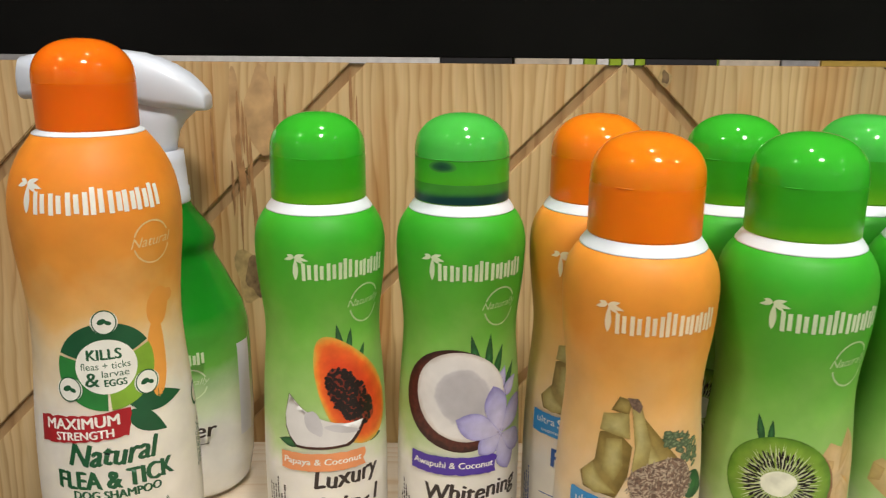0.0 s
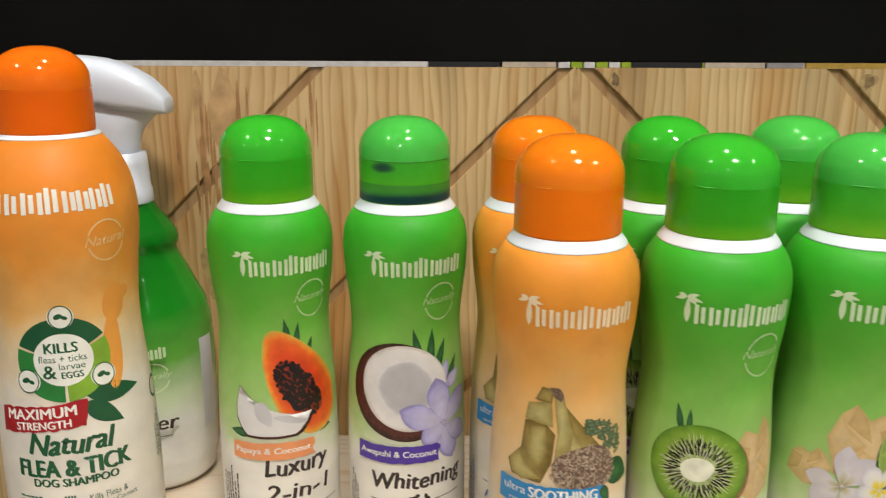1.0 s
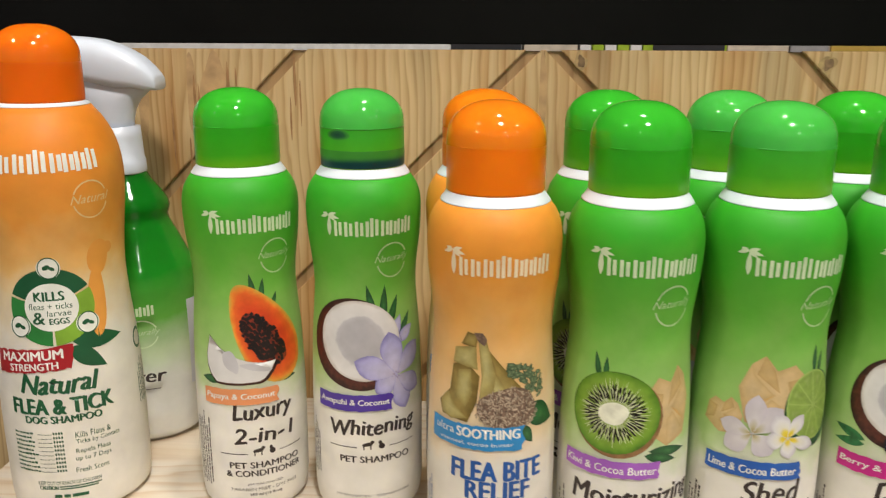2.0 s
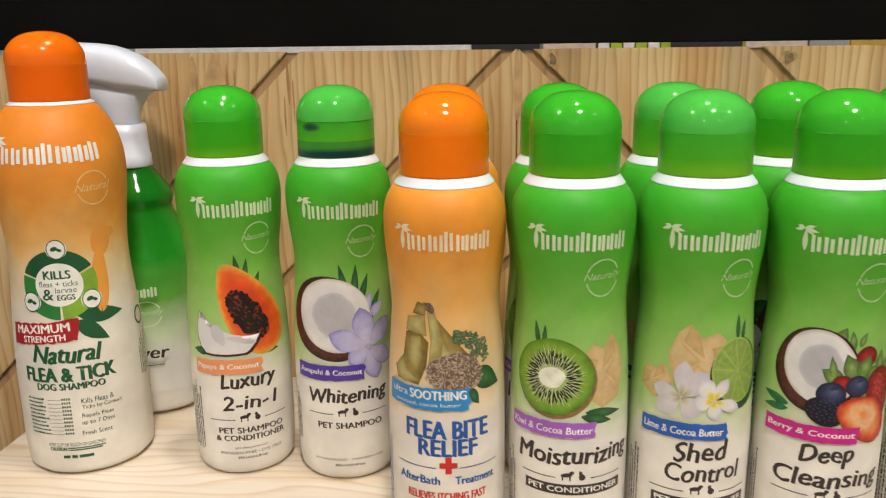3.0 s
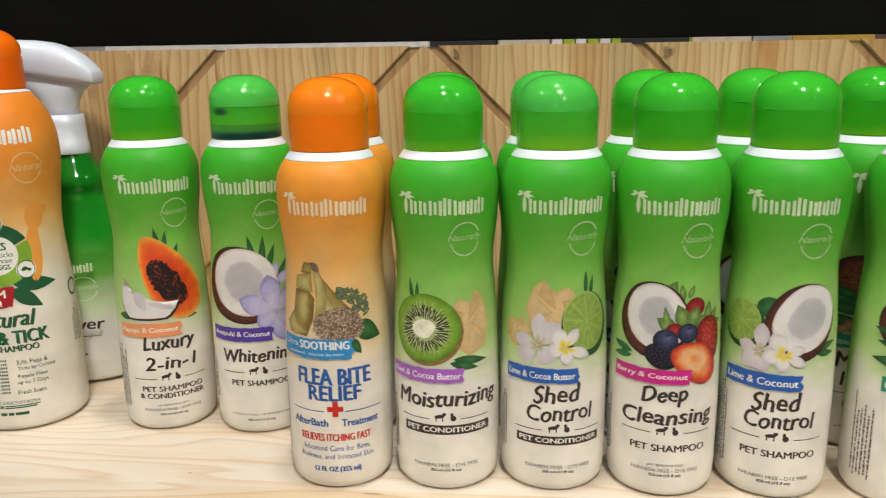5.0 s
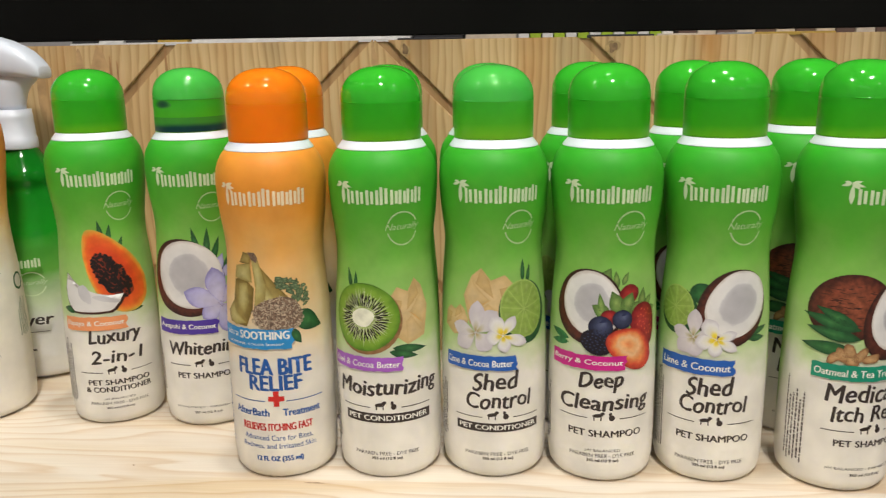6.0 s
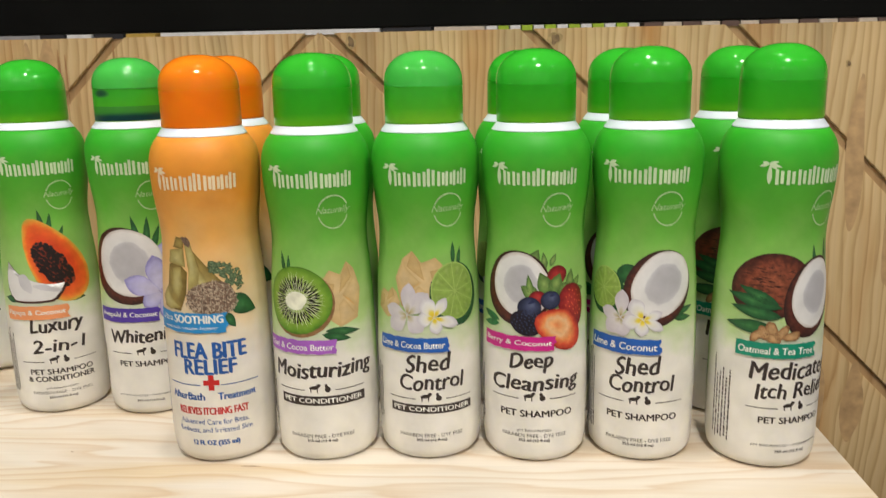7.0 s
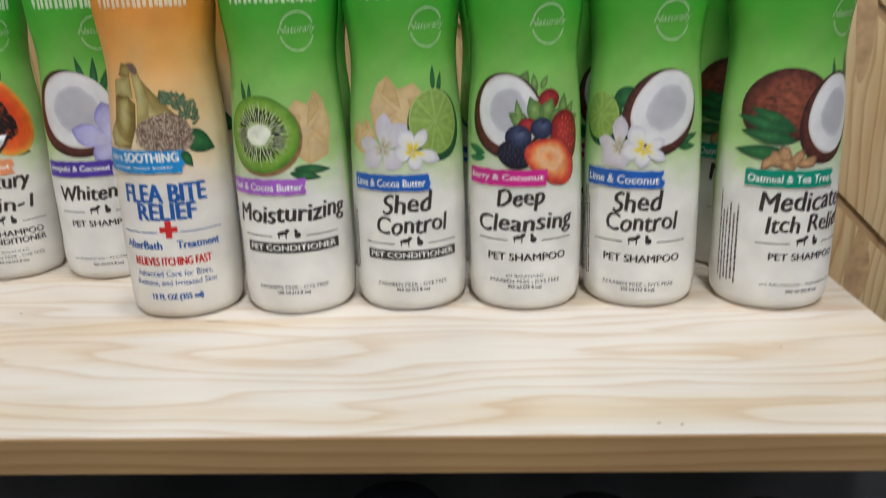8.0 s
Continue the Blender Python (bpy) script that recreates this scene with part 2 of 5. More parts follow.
SHELL_TONE = shaded_print("coconut_shell_tone", [(0, (0.085, 0.020, 0.012)), (0.86, (0.085, 0.020, 0.012)), (0.96, (0.032, 0.010, 0.007)), (1, (0.035, 0.013, 0.008))], vary=0.4, scale=420)
FLESH_TONE = shaded_print("coconut_flesh_tone", [(0, (0.42, 0.41, 0.43)), (0.46, (0.46, 0.45, 0.47)), (0.57, (0.52, 0.51, 0.53)), (0.63, (0.70, 0.69, 0.68)), (0.92, (0.75, 0.73, 0.71)), (1, (0.60, 0.55, 0.50))], vary=0.07, scale=110, wander=0.26)
HUSK_TONE = shaded_print("coconut_husk_tone", [(0, (0.25, 0.068, 0.030)), (0.6, (0.18, 0.042, 0.019)), (0.9, (0.065, 0.014, 0.008)), (1, (0.04, 0.010, 0.006))], vary=0.45, scale=380)
PETAL_TONE = shaded_print("blossom_tone", [(0, (0.72, 0.50, 0.01)), (0.26, (0.76, 0.62, 0.06)), (0.44, (0.74, 0.72, 0.60)), (0.75, (0.72, 0.71, 0.71)), (1, (0.55, 0.52, 0.56))], vary=0.06, scale=160, wander=0.16)
PETAL_DUSK = shaded_print("blossom_shade_tone", [(0, (0.30, 0.22, 0.05)), (0.18, (0.50, 0.46, 0.30)), (0.4, (0.62, 0.59, 0.60)), (1, (0.56, 0.52, 0.57))], vary=0.07, scale=160, wander=0.16)
LILAC_TONE = shaded_print("lilac_tone", [(0, (0.10, 0.06, 0.22)), (0.10, (0.56, 0.52, 0.70)), (0.45, (0.53, 0.51, 0.72)), (0.85, (0.42, 0.40, 0.68)), (1, (0.24, 0.22, 0.50))], vary=0.12, scale=160, wander=0.2)
BERRY_TONE = shaded_print("strawberry_tone", [(0, (0.40, 0.035, 0.030)), (0.5, (0.31, 0.016, 0.016)), (0.9, (0.17, 0.006, 0.008)), (1, (0.10, 0.004, 0.006))], vary=0.25, scale=350)
CUT_TONE = shaded_print("cut_strawberry_tone", [(0, (0.70, 0.20, 0.06)), (0.18, (0.76, 0.36, 0.14)), (0.42, (0.76, 0.46, 0.24)), (0.62, (0.74, 0.27, 0.08)), (0.82, (0.60, 0.07, 0.025)), (1, (0.28, 0.012, 0.010))], vary=0.12, scale=260, wander=0.4)
NUT_TONE = shaded_print("nut_tone", [(0, (0.50, 0.31, 0.15)), (0.6, (0.40, 0.23, 0.10)), (1, (0.20, 0.09, 0.035))], vary=0.25, scale=400, wander=0.5)
BLUEBERRY_TONE = shaded_print("blueberry_tone", [(0, (0.10, 0.12, 0.20)), (0.45, (0.040, 0.050, 0.11)), (0.9, (0.012, 0.016, 0.045)), (1, (0.008, 0.010, 0.026))], vary=0.25, scale=320)
KIWI_TONE = shaded_print("kiwi_tone", [(0, (0.36, 0.46, 0.12)), (0.5, (0.27, 0.41, 0.06)), (0.8, (0.20, 0.36, 0.035)), (0.95, (0.11, 0.26, 0.014)), (1, (0.07, 0.17, 0.012))], vary=0.12, scale=200)
KIWI_RAY = mat("kiwi_ray_pale", (0.60, 0.66, 0.40), 0.45, vary=0.15, scale=250)
LIME_TONE = shaded_print("lime_segment_tone", [(0, (0.30, 0.41, 0.11)), (0.5, (0.23, 0.35, 0.06)), (1, (0.27, 0.40, 0.08))], vary=0.18, scale=260)
LEAF_TONE = shaded_print("leaf_tone", [(0, (0.045, 0.17, 0.045)), (0.4, (0.022, 0.12, 0.032)), (1, (0.010, 0.065, 0.020))], vary=0.25, scale=260)
SEPAL_TONE = shaded_print("sepal_tone", [(0, (0.26, 0.36, 0.10)), (0.5, (0.15, 0.26, 0.06)), (1, (0.06, 0.13, 0.025))], vary=0.25, scale=260)
SAGE_TONE = shaded_print("sage_tone", [(0, (0.22, 0.28, 0.15)), (0.6, (0.10, 0.15, 0.07)), (1, (0.04, 0.07, 0.03))], vary=0.25, scale=500)
OLIVE_TONE = shaded_print("olive_butter_tone", [(0, (0.34, 0.26, 0.075)), (0.6, (0.28, 0.20, 0.05)), (1, (0.17, 0.11, 0.02))], vary=0.2, scale=200, wander=0.5)
OLIVE_PALE = shaded_print("pale_olive_butter_tone", [(0, (0.50, 0.44, 0.19)), (0.6, (0.42, 0.35, 0.12)), (1, (0.29, 0.22, 0.06))], vary=0.18, scale=200, wander=0.5)
BUTTER_TONE = shaded_print("cocoa_butter_tone", [(0, (0.64, 0.48, 0.25)), (0.7, (0.61, 0.44, 0.21)), (1, (0.55, 0.38, 0.165))], vary=0.12, scale=170, wander=0.4)
BUTTER_DEEP = shaded_print("cocoa_butter_deep_tone", [(0, (0.57, 0.40, 0.18)), (0.7, (0.54, 0.37, 0.15)), (1, (0.49, 0.32, 0.125))], vary=0.14, scale=170, wander=0.4)
CREAM_INK = mat("cream_ink", (0.82, 0.68, 0.45), 0.45)
WHITE_INK = mat("white_ink", (0.80, 0.80, 0.74), 0.45)
BLUE_INK = mat("blue_ink", (0.012, 0.09, 0.34), 0.45)
RED_INK = mat("red_ink", (0.55, 0.015, 0.012), 0.45)
FOREST_INK = mat("forest_green_ink", (0.006, 0.085, 0.03), 0.45, vary=0.15)
LEAF_INK = mat("leaf_green_ink", (0.02, 0.15, 0.045), 0.45, vary=0.45, scale=300)
LIME_INK = mat("lime_green_ink", (0.20, 0.38, 0.03), 0.45, vary=0.2)
MID_GREEN_INK = mat("mid_green_ink", (0.02, 0.19, 0.035), 0.45, vary=0.2)
PEACH_BAND = mat("peach_banner", (0.78, 0.30, 0.12), 0.45, vary=0.06)
PURPLE_BAND = mat("purple_banner", (0.075, 0.035, 0.33), 0.45, vary=0.08)
VIOLET_BAND = mat("violet_banner", (0.36, 0.11, 0.52), 0.45, vary=0.08)
BLUE_BAND = mat("blue_banner", (0.012, 0.10, 0.43), 0.45, vary=0.08)
SKY_BAND = mat("sky_blue_banner", (0.02, 0.24, 0.56), 0.45, vary=0.1)
PINK_BAND = mat("magenta_banner", (0.55, 0.012, 0.23), 0.45, vary=0.08)
TEAL_BAND = mat("teal_banner", (0.005, 0.25, 0.15), 0.45, vary=0.08)
RED_BAND = mat("crimson_banner", (0.36, 0.008, 0.014), 0.45, vary=0.12)
SHELL = mat("coconut_shell", (0.06, 0.018, 0.010), 0.5, vary=0.6, scale=350)
HEAD_PLASTIC = mat("cool_white_plastic", (0.68, 0.74, 0.84), 0.28, vary=0.03)
UNDERSHELF_DARK = mat("undershelf_dark_grey", (0.045, 0.045, 0.046), 0.5, vary=0.25, scale=12, spec=0.2)
COCO_WHITE = mat("coconut_flesh", (0.68, 0.67, 0.66), 0.45, vary=0.06, scale=90)
COCO_GREY = mat("coconut_hollow", (0.55, 0.54, 0.56), 0.45, vary=0.10, scale=70)
SEED = mat("seed_ink", (0.012, 0.008, 0.008), 0.35, vary=0.5, scale=900)
KIWI_SKIN = mat("kiwi_skin", (0.25, 0.13, 0.05), 0.5, vary=0.3, scale=300)
KIWI_PALE = mat("kiwi_heart", (0.80, 0.81, 0.64), 0.45, vary=0.1, scale=200)
BUTTER_DARK = mat("cocoa_butter_shade", (0.57, 0.35, 0.12), 0.5, vary=0.2, scale=150)
OATS = mat("oat_flakes", (0.40, 0.31, 0.22), 0.6, vary=0.5, scale=800)
OATS_DARK = mat("oat_shade", (0.17, 0.105, 0.07), 0.6, vary=0.5, scale=800)
LIME_PITH = mat("lime_pith", (0.34, 0.47, 0.12), 0.45, vary=0.1)
BERRY_CUT = mat("strawberry_cut", (0.78, 0.14, 0.05), 0.4, vary=0.3, scale=140)
BLUEBERRY = mat("blueberry", (0.018, 0.026, 0.085), 0.4, vary=0.5, scale=250)
BLACKBERRY = mat("blackberry", (0.012, 0.009, 0.016), 0.35, vary=0.5, scale=600)
PATCH_ORANGE = mat("orange_patch", (0.78, 0.33, 0.06), 0.45, vary=0.06)
STICKER = mat("sticker_paper", (0.62, 0.64, 0.72), 0.5, vary=0.05)
SHELF_PINE = wood("shelf_pine", 0, (0.75, 0.68, 0.58), (0.735, 0.65, 0.54), (0.66, 0.53, 0.39), ring=70, warp=11.0, stave=0.5, rough=0.42, wobble=1.3, cloud=(0.93, 0.83, 0.66))
# browner than the shelf: shade of the unlit front face is in the colour
SHADED_EDGE_PINE = wood("shaded_edge_pine", 0, (0.42, 0.27, 0.12), (0.39, 0.24, 0.10), (0.33, 0.19, 0.075), ring=150, warp=3.0, stave=0.5, rough=0.5, across=2)
WALL_PINE = wood("wall_pine", 2, (0.72, 0.53, 0.285), (0.67, 0.475, 0.24), (0.535, 0.345, 0.155), ring=150, warp=6.5, stave=0.107, across=0, streak=0.4, wobble=2.2, cloud=(0.78, 0.56, 0.36))
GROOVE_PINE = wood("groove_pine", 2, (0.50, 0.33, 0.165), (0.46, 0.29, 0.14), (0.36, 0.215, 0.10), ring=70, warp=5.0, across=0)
BLACK_BOARD = mat("black_board", (0.0045, 0.0045, 0.0042), 0.6, vary=0.25, scale=12, spec=0.06)
DARK_PLASTIC = mat("black_plastic", (0.030, 0.034, 0.045), 0.25, vary=0.3)
PLASTER = mat("white_plaster", (0.50, 0.49, 0.47), 0.8, vary=0.05, scale=3)
FLOOR_TILE = mat("grey_floor_tile", (0.20, 0.19, 0.18), 0.4, vary=0.1, scale=4)
LAMP_RIM = mat("lamp_rim", (0.7, 0.7, 0.7), 0.4)


# ---- mesh helpers ----
def part(name, bm, material, parent=None, label="", smooth=True):
    me = bpy.data.meshes.new(name)
    bm.to_mesh(me)
    bm.free()
    me.materials.append(material)
    if smooth:
        for p in me.polygons:
            p.use_smooth = True
    ob = new(name, me)
    ob.parent = parent
    if label:
        ob["label"] = label
    return ob


def box(bm, x0, x1, y0, y1, z0, z1, bevel=0.0):
    r = bmesh.ops.create_cube(bm, size=1.0, matrix=Matrix.Translation(((x0 + x1) / 2, (y0 + y1) / 2, (z0 + z1) / 2)) @ Matrix.Diagonal((x1 - x0, y1 - y0, z1 - z0, 1)))
    if bevel:
        edges = list({e for v in r["verts"] for e in v.link_edges})
        bmesh.ops.bevel(bm, geom=edges, offset=bevel, segments=2, affect="EDGES", profile=0.5)
    return bm


def lathe(profile, segs=72, closed=True):
    """Solid of revolution round z from (radius, height) pairs, bottom to top."""
    bm = bmesh.new()
    rings = []
    for r, z in profile:
        if r < 1e-6:
            rings.append([bm.verts.new((0, 0, z))])
        else:
            rings.append([bm.verts.new((r * math.cos(2 * math.pi * i / segs), r * math.sin(2 * math.pi * i / segs), z)) for i in range(segs)])
    for a, b in zip(rings, rings[1:]):
        for i in range(segs):
            j = (i + 1) % segs
            if len(a) == 1 and len(b) > 1:
                bm.faces.new((a[0], b[j], b[i]))
            elif len(b) == 1 and len(a) > 1:
                bm.faces.new((a[i], a[j], b[0]))
            elif len(a) > 1:
                bm.faces.new((a[i], a[j], b[j], b[i]))
    if closed:
        if len(rings[0]) > 1:
            bm.faces.new(rings[0][::-1])
        if len(rings[-1]) > 1:
            bm.faces.new(rings[-1])
    return bm


def clip(poly, a, b, c):
    """Keeps the part of a polygon where a*x + b*z >= c."""
    out = []
    for p, q in zip(poly, poly[1:] + poly[:1]):
        dp, dq = a * p[0] + b * p[1] - c, a * q[0] + b * q[1] - c
        if dp >= 0:
            out.append(p)
        if dp * dq < 0:
            t = dp / (dp - dq)
            out.append((p[0] + t * (q[0] - p[0]), p[1] + t * (q[1] - p[1])))
    return out


# ---- room ----
SHELF_Z = 0.0
WALL_Y = 0.2220
for nm, dims in (("wall_south", (-3.2, 3.2, -6.1, -6.0, -1.1, 1.9)), ("wall_north", (-3.2, 3.2, 3.0, 3.1, -1.1, 1.9)), ("wall_west", (-3.3, -3.2, -6.1, 3.1, -1.1, 1.9)), ("wall_east", (3.2, 3.3, -6.1, 3.1, -1.1, 1.9))):
    tagged(part(nm, box(bmesh.new(), *dims), PLASTER, None, smooth=False), "plain white plaster shop wall", "wall", kind="structure")
tagged(part("floor", box(bmesh.new(), -3.3, 3.3, -6.1, 3.1, -1.2, -1.1), FLOOR_TILE, None, smooth=False), "grey tiled shop floor", "floor", kind="structure")
tagged(part("ceiling", box(bmesh.new(), -3.3, 3.3, -6.1, 3.1, 1.9, 2.0), PLASTER, None, smooth=False), "white plaster shop ceiling with round downlights", "ceiling", kind="structure")


def downlight(x, y, r, watts):
    rim = part("ceiling_lamp", lathe([(r + 0.012, 1.885), (r + 0.014, 1.9)], 32, False), LAMP_RIM)
    tagged(rim, "round white recessed ceiling downlight, switched on", "ceiling lamp", "shop ceiling lamps")
    d = bpy.data.lights.new("downlight", "AREA")
    d.shape, d.size, d.energy, d.color = "DISK", 2 * r, watts, (1.0, 0.94, 0.86)
    ob = new("downlight", d)
    ob.matrix_world = pose(x, y, 1.88)
    rim.location = (x, y, 0)
    ob.parent = rim
    ob.matrix_world = pose(x, y, 1.88)
    return rim


for lx, ly, lr, lw in LAMPS:
    downlight(lx, ly, lr, lw)

# ---- wooden back panel with diagonal grooves ----
APEX_X, APEX_Z, PITCH, GROOVE = 0.143, 0.259, 0.1555, 0.0050
TOP_Z, X0, X1, Z0 = 0.2527, -0.75, 1.05, -0.60
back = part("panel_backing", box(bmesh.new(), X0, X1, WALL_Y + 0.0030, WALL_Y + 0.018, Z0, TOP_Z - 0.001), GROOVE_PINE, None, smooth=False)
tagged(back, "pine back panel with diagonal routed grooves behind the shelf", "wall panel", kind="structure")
for side in (-1, 1):
    for k in range(-6, 5):
        if side < 0:
            poly = [(X0, Z0), (APEX_X - 0.0005, Z0), (APEX_X - 0.0005, TOP_Z), (X0, TOP_Z)]
            c = APEX_Z - APEX_X
        else:
            poly = [(APEX_X + 0.0005, Z0), (X1, Z0), (X1, TOP_Z), (APEX_X + 0.0005, TOP_Z)]
            c = APEX_Z + APEX_X
        lo, hi = c + (k - 1) * PITCH + GROOVE, c + k * PITCH - GROOVE
        poly = clip(poly, side, 1, lo)
        if len(poly) > 2:
            poly = clip(poly, -side, -1, -hi)
        if len(poly) < 3:
            continue
        bm = bmesh.new()
        f = bm.faces.new([bm.verts.new((x, WALL_Y, z)) for x, z in poly])
        r = bmesh.ops.extrude_face_region(bm, geom=[f])
        bmesh.ops.translate(bm, vec=(0, 0.0030, 0), verts=[v for v in r["geom"] if isinstance(v, bmesh.types.BMVert)])
        front = [e for e in bm.edges if all(abs(v.co.y - WALL_Y) < 1e-6 for v in e.verts)]
        bmesh.ops.recalc_face_normals(bm, faces=bm.faces)
        bmesh.ops.bevel(bm, geom=front, offset=0.0007, segments=2, affect="EDGES", clamp_overlap=True)
        part("panel", bm, WALL_PINE, back, smooth=False)

# ---- black board over the panel and the far stand seen through the gap ----
black = part("black_board", box(bmesh.new(), X0, X1, WALL_Y - 0.002, WALL_Y + 0.020, 0.2562, 0.62, 0.0008), BLACK_BOARD, None, smooth=False)
tagged(black, "matt black board above the pine panel", "board", kind="structure")

FAR_COLOURS = {
    "white": mat("far_white", (0.88, 0.87, 0.86), 0.5), "dark": mat("far_dark", (0.03, 0.03, 0.035), 0.5), "cream": mat("far_cream", (0.72, 0.62, 0.50), 0.5),
    "lime": mat("far_lime", (0.42, 0.60, 0.04), 0.5), "brown": mat("far_brown", (0.16, 0.10, 0.08), 0.5), "ochre": mat("far_ochre", (0.60, 0.40, 0.08), 0.5), "grey": mat("far_grey", (0.40, 0.39, 0.40), 0.5)}
far_stand = part("display_stand", box(bmesh.new(), -1.6, 1.7, 1.2, 1.5, -1.1, 0.10, 0.004), FAR_COLOURS["grey"], None, smooth=False)
tagged(far_stand, "low grey display stand behind the panel", "display stand")
FAR = [(-1.5, -0.62, "grey"), (-0.62, -0.57, "dark"), (-0.565, -0.515, "white"), (-0.51, -0.45, "dark"), (-0.445, -0.385, "ochre"), (-0.375, 0.06, "white"), (0.065, 0.16, "dark"), (0.165, 0.262, "cream")]
for i in range(13):
    FAR.append((0.266 + 0.0225 * i, 0.2865 + 0.0225 * i, "lime" if i % 2 else "white"))
for i in range(20):
    FAR.append((0.565 + 0.036 * i, 0.599 + 0.036 * i, "cream" if i % 2 else "brown"))
for a, b, c in ((-0.62, 0.032, "white"), (0.034, 0.16, "dark"), (0.395, 0.52, "dark"), (0.525, 0.63, "cream"), (0.635, 0.70, "grey"), (0.705, 0.85, "ochre")):
    low_box = part("carton", box(bmesh.new(), a, b, 1.202, 1.209, 0.10, 0.272, 0.001), FAR_COLOURS[c], None, smooth=False)
    tagged(low_box, "low " + c + " carton in front on the far stand", "carton", "cartons on the far stand")
for a, b, c in FAR:
    carton = part("carton", box(bmesh.new(), a, b, 1.21, 1.21 + 0.09, 0.10, 0.46, 0.002), FAR_COLOURS[c], None, smooth=False)
    tagged(carton, "plain " + c + " carton standing on the far display stand", "carton", "cartons on the far stand")

# ---- shelf ----
shelf = part("shelf", box(bmesh.new(), -0.192, 0.4818, -0.1250, WALL_Y - 0.0005, -0.0164, 0.0, 0.0006), SHELF_PINE, None, smooth=False)
tagged(shelf, "pale pine shelf board with flowing grain, fixed to the panel", "shelf")
STAIN = mat("dark_stain", (0.36, 0.26, 0.17), 0.6, vary=0.4, scale=400)
KNOT = mat("pine_knot", (0.22, 0.14, 0.07), 0.55, vary=0.55, scale=180)
KNOT_RIM = mat("pine_knot_rim", (0.42, 0.29, 0.13), 0.55, vary=0.35, scale=160)


def flat_spot(name, cx, cy, cz, rx, rz, material, parent, up, seed, rough=0.12):
    """A thin uneven spot lying on the shelf (up) or on the panel."""
    rnd = random.Random(seed)
    ph = [rnd.uniform(0, 6.28) for _ in range(3)]
    bm = bmesh.new()
    vs = []
    for i in range(24):
        t = 2 * math.pi * i / 24
        k = 1 + rough * sum(math.sin((q + 2) * t + ph[q]) for q in range(3))
        u, v = rx * k * math.cos(t), rz * k * math.sin(t)
        vs.append(bm.verts.new((cx + u, cy + v, cz) if up else (cx + u, cy, cz + v)))
    bm.faces.new(vs)
    return part(name, bm, material, parent, smooth=False)


for x, y, rx, ry, q in ((0.348, -0.1170, 0.0009, 0.0007, 1), (0.357, -0.1180, 0.0008, 0.0008, 2), (0.136, -0.0040, 0.0050, 0.0008, 3), (0.02, 0.012, 0.0009, 0.0007, 5), (0.42, -0.045, 0.0008, 0.0006, 6)):
    flat_spot("stain", x, y, 0.00012, rx, ry, STAIN, shelf, True, q)
for x, z, rx, rz, q in ((-0.088, 0.118, 0.011, 0.019, 7), (0.3265, 0.2445, 0.0050, 0.0060, 8), (0.1675, 0.2455, 0.0040, 0.0060, 9), (0.549, 0.2220, 0.0022, 0.0026, 10)):
    rim = flat_spot("knot", x, WALL_Y - 0.00015, z, rx, rz, KNOT_RIM, back, False, q)
    flat_spot("knot_heart", x + 0.1 * rx, WALL_Y - 0.0003, z, rx * 0.6, rz * 0.65, KNOT, rim, False, q + 20)
# dark resin streaks along the grain
RESIN = mat("resin_streak", (0.37, 0.20, 0.085), 0.5, vary=0.25, scale=120)
rnd = random.Random(31)
for k, (x, z, rx, rz) in enumerate([(-0.0235, 0.232, 0.0011, 0.017), (-0.0270, 0.206, 0.0007, 0.014), (-0.0200, 0.218, 0.0006, 0.016)] + [(-0.094 + rnd.gauss(0, 0.006), rnd.uniform(0.150, 0.225), rnd.uniform(0.0005, 0.0016), rnd.uniform(0.012, 0.026)) for _ in range(12)] + [(-0.066 + rnd.gauss(0, 0.003), rnd.uniform(0.19, 0.225), rnd.uniform(0.0004, 0.0009), rnd.uniform(0.010, 0.02)) for _ in range(5)]):
    flat_spot("resin_streak", x, WALL_Y - 0.0002 - 0.00005 * k, z, rx, min(rz, TOP_Z - 0.003 - z), RESIN, back, False, int(x * -1e5), 0.06)
TAN_STREAK = mat("tan_streak", (0.50, 0.32, 0.155), 0.5, vary=0.22, scale=90)
for k, (x, z, rx, rz) in enumerate(((-0.0785, 0.222, 0.0095, 0.028), (-0.0945, 0.220, 0.0036, 0.030), (-0.1290, 0.222, 0.0040, 0.028), (0.1434, 0.226, 0.0026, 0.0255), (0.560, 0.150, 0.0070, 0.060), (0.592, 0.110, 0.0050, 0.070), (0.575, -0.055, 0.0085, 0.035), (0.545, -0.060, 0.0070, 0.040))):
    flat_spot("grain_streak", x, WALL_Y - 0.00012 - 0.00001 * k, z, rx, rz, TAN_STREAK, back, False, 60 + k, 0.07)
# strip added over the front to carry that face's shade as darker brown
part("edge_band", box(bmesh.new(), -0.192, 0.4818, -0.1266, -0.1251, -0.0164, -0.0001, 0.0007), SHADED_EDGE_PINE, shelf, "wooden front edging, its brown darkened for the unlit face", smooth=False)

# ---- bottle shapes ----
SMALL = [(0.024, 0.0), (0.0275, 0.001), (0.0297, 0.004), (0.0308, 0.010), (0.031, 0.03), (0.031, 0.064), (0.0306, 0.0815), (0.030, 0.099), (0.029, 0.1125), (0.0281, 0.1225),
         (0.0277, 0.1325), (0.0285, 0.1425), (0.0303, 0.1555), (0.0311, 0.1685), (0.0311, 0.1755), (0.0295, 0.1815), (0.0280, 0.1845), (0.0250, 0.1885)]
